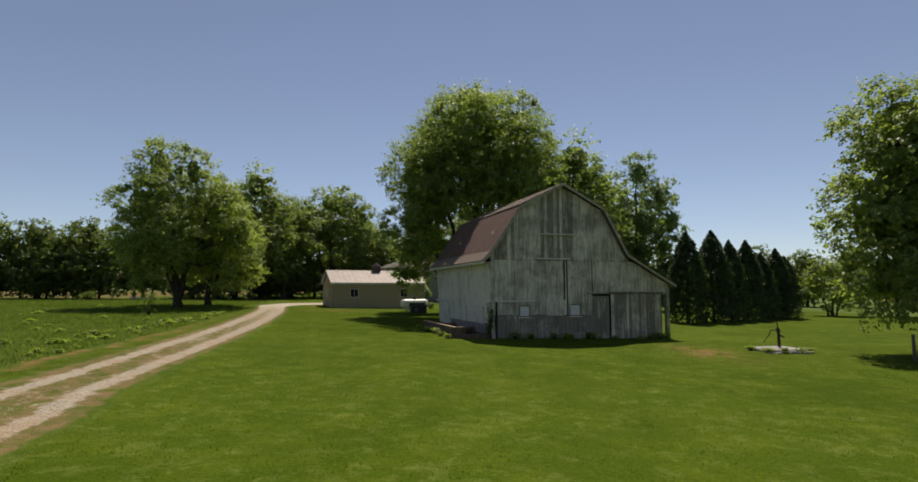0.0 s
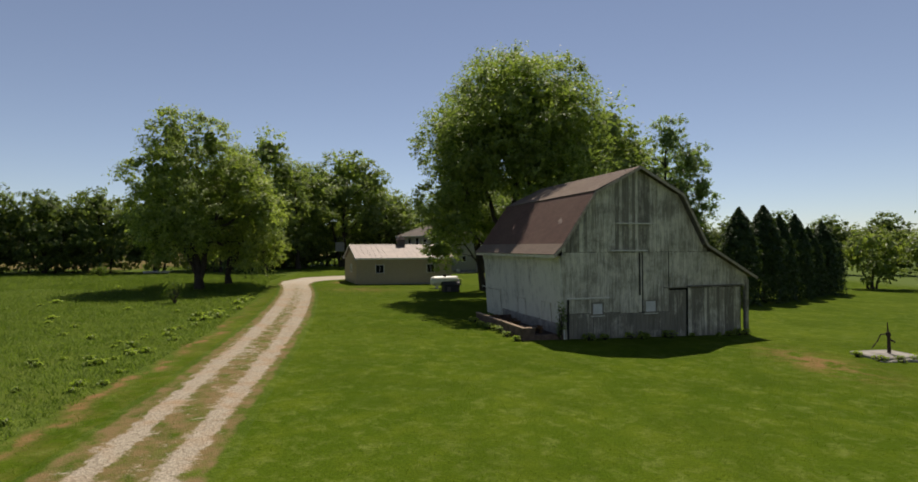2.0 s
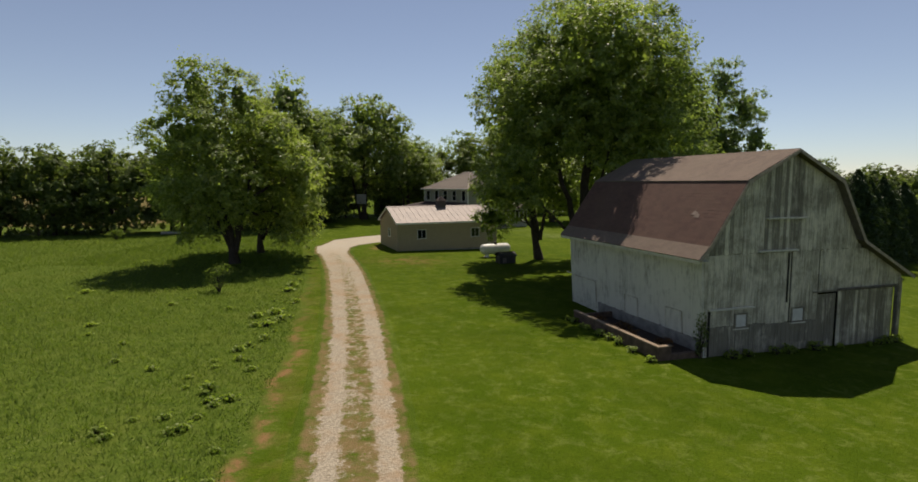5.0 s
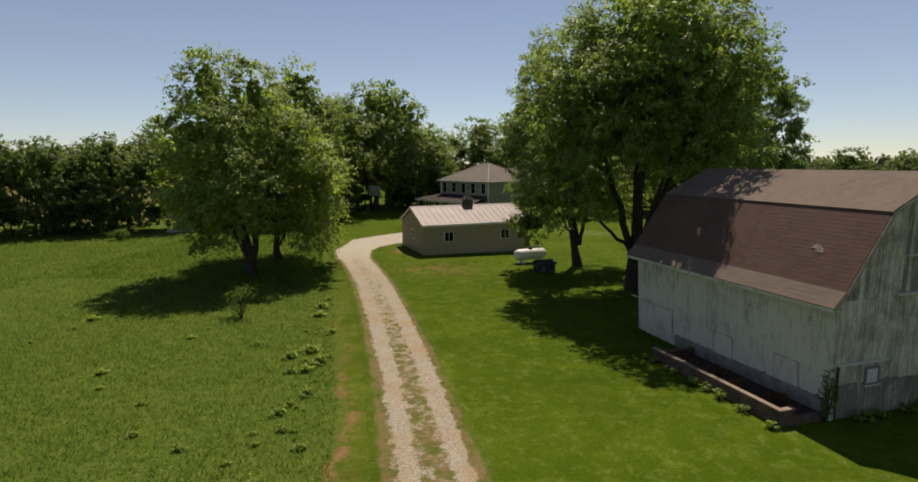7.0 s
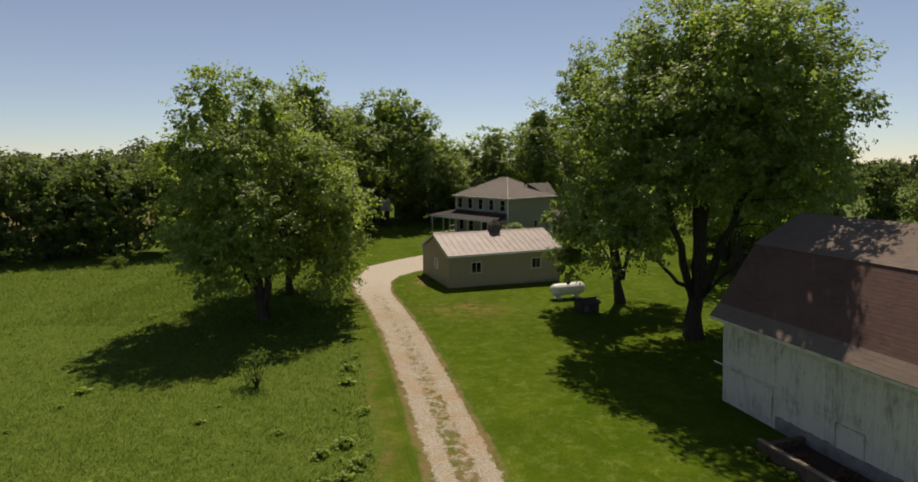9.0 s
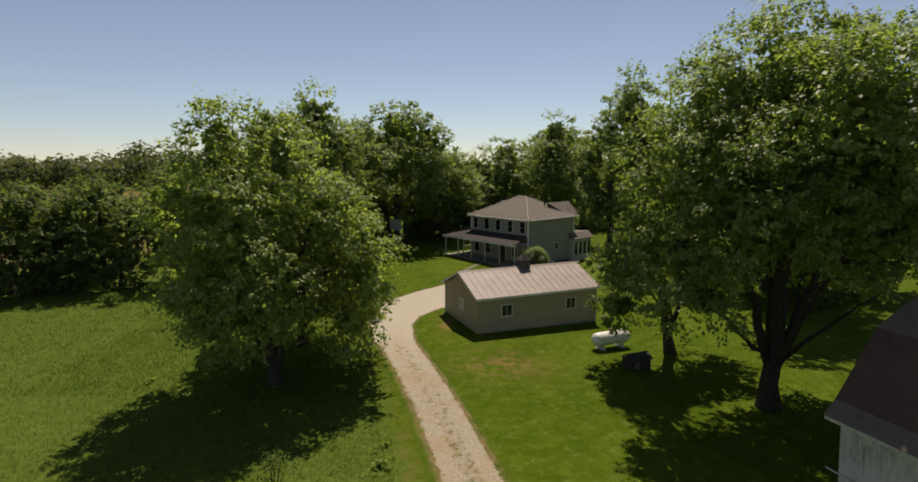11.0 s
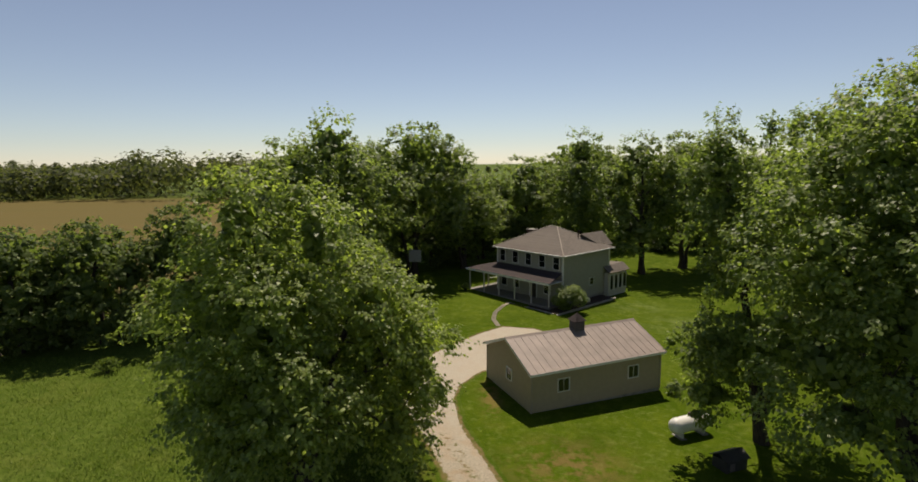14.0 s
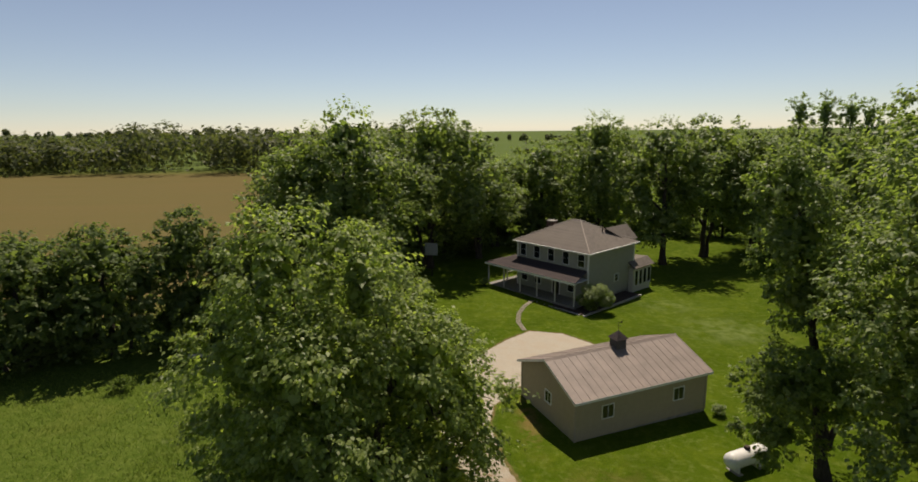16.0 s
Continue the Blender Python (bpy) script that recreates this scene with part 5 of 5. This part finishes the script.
    for px, py in [(x0 + 0.12, P + 0.12), (x0 + 0.12, 1.3), (x0 + 0.12, 4.4)] + [(x0 + 0.12 + (x1 - x0 - 0.24) * k / 5, P + 0.12) for k in range(1, 6)]:
        post = part("porch_post", boxes(((px - 0.07, py - 0.07, 0.28), (px + 0.07, py + 0.07, 2.84)), bevel=0.012), M_TRIM_TAN, ob)
        part("post_cap", boxes(((px - 0.11, py - 0.11, 2.72), (px + 0.11, py + 0.11, 2.84)), bevel=0.01), M_TRIM, post)
    rail = bmesh.new()
    rod(rail, (x0 + 0.12, 1.3, 1.1), (x0 + 0.12, 4.4, 1.1), 0.035, 0.035, 4)
    part("porch_rail", rail, M_TRIM, ob)
    door = part("front_door", boxes(((6.0, i - 0.07, 0.3), (6.95, i - 0.03, 2.4)), bevel=0.01), M_DOOR, ob, "dark front door")
    part("door_frame", boxes(((5.88, i - 0.09, 0.3), (5.99, i - 0.02, 2.5)), ((6.96, i - 0.09, 0.3), (7.07, i - 0.02, 2.5)), ((5.99, i - 0.09, 2.41), (6.96, i - 0.02, 2.52))), M_TRIM, door)
    for x in (1.6, 3.7, 8.6):
        louvre_window("window", ob, Matrix.Translation((x, i - 0.025, 0.95)), 1.0, 1.5, M_TRIM, 2, 1)
    # right side
    louvre_window("window", ob, pose(W - i + 0.025, 6.0, 1.6, 0, 0, 90), 0.85, 0.95, M_TRIM, 2, 1)
    sun_x, sun_y = W - i, D - 1.6
    room = part("sun_room", boxes(((sun_x - 2.6, D - i, -0.4), (sun_x + 0.6, D + 2.6, 2.7)), ((sun_x, sun_y + 0.3, -0.4), (sun_x + 0.6, D - i, 2.7))), M_TRIM_TAN, ob, "pale sun room with tall windows")
    bm = slab(bmesh.new(), [(sun_x + 0.9, sun_y, 2.7), (sun_x + 0.9, D + 2.9, 2.7), (sun_x - 0.1, D + 2.9, 3.5), (sun_x - 0.1, sun_y, 3.5)], 0.08)
    slab(bm, [(sun_x - 0.1, sun_y + 0.5, 3.48), (sun_x - 0.1, D + 2.9, 3.48), (sun_x - 2.9, D + 2.9, 3.3), (sun_x - 2.9, sun_y + 2.0, 3.3)], 0.06)
    part("sun_room_roof", bm, M_HOUSE_ROOF, room)
    for k in range(4):
        louvre_window("window", ob, pose(sun_x + 0.625, sun_y + 0.95 + k * 0.95, 0.5, 0, 0, 90), 0.75, 1.9, M_TRIM, 1, 1)


# ---- things on the lawn ----
def build_tank():
    x, y = -4.75, 59.2
    a = math.degrees(math.atan2(1.22, 3.02))
    ob = thing("propane_tank", "white horizontal propane tank on short legs", "gas tank", pose(x, y, g(x, y), 0, 0, a))
    r, half, n = 0.48, 1.12, 28
    prof = [(-half - 0.42, 0.001)] + [(-half - 0.42 * math.cos(t), r * math.sin(t)) for t in np.linspace(0.15, math.pi / 2, 8)]
    prof = prof + [(-p, q) for p, q in prof[::-1]]
    V = [(p, q * math.cos(t), 0.78 + q * math.sin(t)) for p, q in prof for t in np.linspace(0, 2 * math.pi, n, endpoint=False)]
    F = [(i * n + j, i * n + (j + 1) % n, (i + 1) * n + (j + 1) % n, (i + 1) * n + j) for i in range(len(prof) - 1) for j in range(n)]
    me = raw_mesh("vessel", V, F, M_TANK)
    for p in me.polygons:
        p.use_smooth = True
    part_mesh("vessel", me, ob)
    part("valve_dome", rod(bmesh.new(), (0, 0, 1.22), (0, 0, 1.42), 0.19, 0.15, 16), M_RUST, ob, "dark round valve cover")
    for px in (-0.85, 0.85):
        part("leg", boxes(((px - 0.06, -0.32, -0.1), (px + 0.06, 0.32, 0.38)), bevel=0.01), M_TANK, ob)
        part("foot_pad", boxes(((px - 0.2, -0.45, -0.12), (px + 0.2, 0.45, 0.06)), bevel=0.01), M_CONCRETE, ob)


def build_doghouse():
    x, y = -4.1, 55.6
    ob = thing("kennel", "small dark kennel with a sloped lid in the grass", "kennel", pose(x, y, g(x, y), 0, 0, 20))
    part("body", boxes(((-0.75, -0.5, 0), (0.75, 0.5, 0.65)), bevel=0.015), M_BLACK, ob)
    bm = slab(bmesh.new(), [(-0.85, -0.6, 0.62), (0.85, -0.6, 0.62), (0.85, 0.0, 0.95), (-0.85, 0.0, 0.95)], 0.04)
    slab(bm, [(-0.85, 0.6, 0.62), (0.85, 0.6, 0.62), (0.85, 0.0, 0.95), (-0.85, 0.0, 0.95)], 0.04)
    part("lid", bm, M_BLACK, ob)
    part("opening", boxes(((-0.5, -0.512, 0.08), (-0.15, -0.502, 0.5))), M_LOUVRE, ob, "dull grey panel at the opening")


def build_pump():
    x, y = 15.6, 27.4
    ob = thing("well_pump", "rusty hand pump on an old concrete well slab", "hand pump", pose(x, y, g(x, y), 0, 0, 8))
    slabob = part("well_slab", boxes(((-1.05, -0.85, -0.1), (1.05, 0.85, 0.17)), bevel=0.05), M_CONCRETE, ob, "cracked concrete slab")
    rng = random.Random(3)
    for k in range(16):
        t = -1.05 + k * 0.14
        s = 0.1 + rng.random() * 0.08
        part("stone", boxes(((t - s, -0.95 - rng.random() * 0.1, -0.1), (t + s, -0.8, 0.02 + rng.random() * 0.1)), bevel=0.03), M_CONCRETE, slabob)
    bm = rod(bmesh.new(), (0.15, 0, 0.2), (0.13, 0, 0.95), 0.075, 0.065, 12)
    rod(bm, (0.13, 0, 0.95), (0.10, 0, 1.12), 0.10, 0.08, 12)
    rod(bm, (0.10, 0, 1.1), (0.07, 0, 1.55), 0.035, 0.02, 8)
    part("pump_body", bm, M_RUST, ob)
    part("spout", rod(bmesh.new(), (0.14, 0, 0.8), (0.40, -0.05, 0.68), 0.045, 0.035, 8), M_RUST, ob)
    bm = rod(bmesh.new(), (0.1, 0, 1.05), (-0.28, 0, 1.02), 0.025, 0.025, 8)
    rod(bm, (-0.28, 0, 1.02), (-0.42, 0, 0.75), 0.025, 0.022, 8)
    rod(bm, (-0.42, 0, 0.75), (-0.72, 0, 0.42), 0.022, 0.02, 8)
    part("pump_handle", bm, M_RUST, ob, "bent iron pump handle")


def build_backboard():
    x, y = -24.2, 100.2
    ob = thing("backboard", "grey weathered backboard on a post under trees", "backboard", pose(x, y, g(x, y), 0, 0, -15))
    part("board", boxes(((-0.85, -0.03, 2.9), (0.85, 0.03, 4.5)), bevel=0.01), M_GREYBOARD, ob)
    part("post", rod(bmesh.new(), (0, 0.15, -0.3), (0, 0.15, 4.2), 0.07, 0.06, 10), M_RUST, ob)
    bm = bmesh.new()
    for k in range(14):
        a, b = 2 * math.pi * k / 14, 2 * math.pi * (k + 1) / 14
        rod(bm, (0.23 * math.cos(a), -0.28 + 0.23 * math.sin(a), 3.15), (0.23 * math.cos(b), -0.28 + 0.23 * math.sin(b), 3.15), 0.012, 0.012, 6)
    part("rim", bm, M_RUST, ob)


def build_path():
    path = thing("stepping_path", "curved path of pale stepping stones to the porch", "path", pose(0, 0, 0), kind="structure")
    rng = random.Random(9)
    pts = [(-14.7, 81.2), (-15.0, 83.4), (-14.6, 86.0), (-13.6, 88.6), (-12.6, 90.3)]
    n = 22
    for k in range(n):
        t = k / (n - 1) * (len(pts) - 1)
        j = min(int(t), len(pts) - 2)
        f = t - j
        x, y = (pts[j][c] * (1 - f) + pts[j + 1][c] * f for c in (0, 1))
        a = math.degrees(math.atan2(pts[j + 1][1] - pts[j][1], pts[j + 1][0] - pts[j][0]))
        bm = boxes(((-0.16, -0.24, -0.06), (0.16, 0.24, 0.05)), bevel=0.02)
        st = part("paving_stone", bm, M_PAVER, path)
        st.matrix_local = pose(x, y, g(x, y), 0, 0, a + rng.uniform(-8, 8))


def build_flower_bed():
    m = pose(-13.995, 97.072, 0, 0, 0, -49.6)
    bed = thing("flower_bed", "dark mulch bed edged with stones round the house", "flower bed", m, kind="structure")
    gz = g(-7, 90)
    part("mulch", boxes(((-2.9, -3.0, gz - 0.2), (12.6, -2.1, gz + 0.09)), ((10.85, -2.1, gz - 0.2), (12.9, 8.0, gz + 0.09)), bevel=0.05), M_MULCH, bed)
    rng = random.Random(4)
    row = [(x, -3.1) for x in np.arange(-2.9, 12.7, 0.34)] + [(13.0, y) for y in np.arange(-3.0, 8.2, 0.34)]
    for x, y in row:
        s = rng.uniform(0.11, 0.17)
        st = part("edging_stone", boxes(((-s, -s * 0.8, -0.1), (s, s * 0.8, 0.1 + rng.random() * 0.05)), bevel=0.04), M_STONE, bed)
        st.matrix_local = pose(x, y, gz, 0, 0, rng.uniform(0, 180))
    rock = part("white_boulder", boxes(((11.6, 3.6, gz), (12.2, 4.1, gz + 0.55)), bevel=0.14), M_TANK, bed, "pale upright boulder")


def shrub(name, label, x, y, r, h, n, leaf, material, seed, group="", lift=0.0):
    rng = np.random.default_rng(seed)
    ob = thing(name, label, "shrub", pose(x, y, g(x, y)), group)
    k = 14
    c = unit(rng.normal(size=(k, 3)) + [0, 0, 0.4]) * np.array([r, r, h * 0.5]) * 0.62 + [0, 0, h * 0.5 + lift]
    paths = [list(zip(bend((0, 0, -0.05), q, 0.05, rng, 4, 0.03), np.linspace(0.03, 0.006, 4))) for q in c]
    part_mesh("stalk", tubes_mesh("stalk", paths, M_BARK, 5), ob)
    ci = rng.integers(0, k, n)
    u = unit(rng.normal(size=(n, 3)))
    pos = c[ci] + u * (rng.random(n) ** 0.4)[:, None] * np.array([r, r, h * 0.5]) * 0.45
    pos[:, 2] = np.abs(pos[:, 2])
    nor = unit(u * 0.5 + [0, 0, 0.8] + rng.normal(0, 0.35, (n, 3)))
    ln = leaf * rng.uniform(0.6, 1.3, n)
    part_mesh("foliage", leaves_mesh("foliage", pos, nor, unit(u + rng.normal(0, 0.5, (n, 3))), ln, ln * 0.6, material), ob)
    return ob


build_barn()
build_pen()
build_garage()
build_house()
build_tank()
build_doghouse()
build_pump()
for k, (wx, wy, wr_) in enumerate(((14.6, 26.5, 0.35), (15.4, 26.35, 0.3), (16.3, 26.6, 0.4), (17.0, 27.2, 0.45), (14.3, 27.4, 0.3))):
    shrub("weed", "low weeds round the old well slab", wx, wy, wr_, 0.3, 110, 0.1, M_WEED, 90 + k, "weeds round the well")
foot = random.Random(17)
for k in range(26):
    along, front = foot.random(), k < 15
    q = pose(1.729, 30.028, 0, 0, 0, 17.08) @ (Vector((0.6 + 10.4 * along, -0.2 - 0.2 * foot.random(), 0)) if front else Vector((-2.3 - 0.15 * foot.random(), 7.0 * along, 0)))
    r = foot.uniform(0.18, 0.4)
    shrub("weed", "unmown grass and weeds at the foot of the wall", q.x, q.y, r, r * 1.1, 70, 0.13, M_WEED, 140 + k, "weeds along the barn")
build_backboard()
build_path()
build_flower_bed()
shrub("shrub", "round green shrub beside the porch corner", -6.3, 87.0, 2.0, 3.0, 8000, 0.19, M_LEAF_WOOD, 61)
shrub("shrub", "low dark shrub at the end of the porch", -17.6, 96.6, 0.7, 0.9, 900, 0.14, M_LEAF_WOOD, 62)
shrub("shrub", "small shrub at the garage corner", -3.4, 65.2, 0.6, 0.8, 900, 0.13, M_LEAF_WOOD, 63)
shrub("sapling", "thin scrubby sapling in the meadow", -23.0, 41.2, 1.0, 1.9, 420, 0.13, M_MEADOW, 64)
shrub("shrub", "scrubby bush at the meadow's far side", -45.9, 68.5, 1.1, 1.2, 700, 0.16, M_MEADOW, 65)
shrub("shrub", "dark creeper growing up the barn's corner", 1.62, 29.95, 0.32, 2.1, 420, 0.11, M_LEAF_HEDGE, 66)
for k, (px, py) in enumerate(((-0.7, 1.4), (-1.3, 2.9), (-0.9, 4.3), (-1.5, 5.5))):
    q = pose(1.729, 30.028, 0, 0, 0, 17.08) @ Vector((px, py, 0))
    shrub("weed", "rusty brown weeds growing in the feed pen", q.x, q.y, 0.55, 0.45, 260, 0.1, M_RUST_WEED, 120 + k, "weeds in the pen", 0.1)
shrub("shrub", "tangle of weeds at the foot of the maple", 20.9, 24.6, 0.7, 1.0, 700, 0.12, M_LEAF_WOOD, 68)
post = thing("fence_post", "short grey wooden fence post", "post", pose(20.3, 24.9, g(20.3, 24.9)))
part("post", boxes(((-0.05, -0.05, -0.3), (0.05, 0.05, 1.15)), bevel=0.01), M_PLANK, post)

# unidentified pale object; a log-like tapered tube is made up for it
log = thing("fallen_log", "unidentified pale horizontal object beside the hedgerow", "log", pose(-42.6, 74.6, g(-42.6, 74.6), 0, 0, 12))
part_mesh("stem", tubes_mesh("stem", [[((-1.5, 0, 0.2), 0.17), ((-0.5, 0.05, 0.22), 0.16), ((0.6, 0, 0.2), 0.14), ((1.6, 0.1, 0.22), 0.11)]], M_STONE, 10), log)

# broad-leaved weeds in the meadow
weed = shrub("weed", "broad-leaved weed in the meadow grass", -16.7, 25.4, 0.5, 0.32, 70, 0.2, M_WEED, 70, "meadow weeds")
wr = random.Random(8)
spots = [(-19.6, 27.4, 0.7), (-17.2, 34.6, 1.2), (-17.9, 36.0, 1.2), (-17.5, 33.6, 1.0), (-18.6, 35.2, 1.0), (-18.9, 41.6, 1.1), (-17.6, 38.6, 1.0), (-16.9, 31.4, 0.9), (-17.4, 29.8, 0.8), (-25.5, 33.0, 0.8), (-30.5, 40.2, 1.0), (-22.4, 30.4, 0.6), (-16.2, 22.6, 0.8), (-15.7, 24.8, 0.8), (-18.4, 22.4, 0.7), (-20.6, 36.8, 0.7), (-19.2, 43.5, 1.1), (-14.9, 19.8, 0.7), (-24.6, 44.6, 0.7), (-33.6, 52.0, 1.0)]
for _ in range(22):
    spots.append((wr.uniform(-32, -16), wr.uniform(18, 48), wr.uniform(0.3, 0.7)))
for _ in range(34):
    wy = 16 + 32 * wr.random()
    spots.append((-13.9 - max(0, wy - 18) * 0.19 - abs(wr.gauss(0, 1.3)), wy, wr.uniform(0.3, 0.75)))
for wx, wy, ws in spots:
    if wx < -13.6 - max(0, wy - 18) * 0.17:
        copy_thing(weed, at_scale(wx, wy, ws * 0.95, wr.uniform(0, 360), ws * 0.8))


# ---- grass ----
def blades(name, label, x0, x1, y0, y1, count, height, width, material, seed, keep, fade=0.0):
    rng = np.random.default_rng(seed)
    x, y = rng.uniform(x0, x1, count), rng.uniform(y0, y1, count)
    ok = keep(x, y) & (rng.random(count) > fade * (y - y0) / (y1 - y0))
    x, y = x[ok], y[ok]
    n = len(x)
    a = rng.uniform(0, 2 * np.pi, n)
    h = height * rng.uniform(0.4, 1.3, n) * (0.95 + 0.3 * np.sin(1.7 * x + 2.2 * np.sin(1.3 * y + 0.6 * x)) * np.sin(2.1 * y + 1.9 * np.sin(0.8 * x - 0.4 * y)))
    base = np.stack([x, y, G(x, y) - 0.01], 1)
    side = np.stack([np.cos(a), np.sin(a), 0 * a], 1) * (width * rng.uniform(0.6, 1.3, n))[:, None]
    tip = base + np.stack([rng.normal(0, 0.55, n) * h, rng.normal(0, 0.55, n) * h, h], 1)
    v = np.stack([base - side, base + side, tip], 1).reshape(-1, 3)
    tagged(new(name, raw_mesh(name, v, np.arange(3 * n).reshape(n, 3), material)), label, "grass", kind="stuff")


def off_drive(x, y, gap):
    d, _ = polyline_distance(x, y, DRIVE)
    return (d > gap) & ~inside(x, y, YARD)


def is_meadow(x, y):
    d, s = polyline_distance(x, y, MEADOW_EDGE)
    return (s < 0) & (d > 0.4)


blades("lawn_grass", "short mown lawn grass", -16, 26, 7, 32, 170000, 0.04, 0.010, M_GRASS, 81, lambda x, y: off_drive(x, y, 1.5) & ~is_meadow(x, y), 0.5)
blades("lawn_grass", "short mown lawn grass", -24, 6, 30, 62, 120000, 0.04, 0.014, M_GRASS, 82, lambda x, y: off_drive(x, y, 1.7) & ~is_meadow(x, y) & ~((x > -1.5) & (x < 14) & (y < 44)), 0.4)
blades("drive_grass", "thin grass between the wheel tracks", -20, -6, 8, 54, 60000, 0.07, 0.010, M_GRASS, 85, lambda x, y: polyline_distance(x, y, DRIVE)[0] < 0.28)
blades("meadow_grass", "rough tufted meadow grass", -40, -10, 0, 50, 240000, 0.15, 0.016, M_MEADOW, 83, lambda x, y: is_meadow(x, y) & (np.modf(np.abs(np.sin(x * 127.1 + y * 311.7)) * 4375.8)[0] < smooth(0, 14, y) * (0.32 + 0.68 * smooth(-40, -27, x))), 0.3)
blades("meadow_grass", "rough tufted meadow grass", -72, -40, 20, 72, 76000, 0.18, 0.024, M_MEADOW, 84, is_meadow)
blades("meadow_grass", "rough tufted meadow grass", -40, -20, 50, 74, 52000, 0.18, 0.022, M_MEADOW, 86, is_meadow)
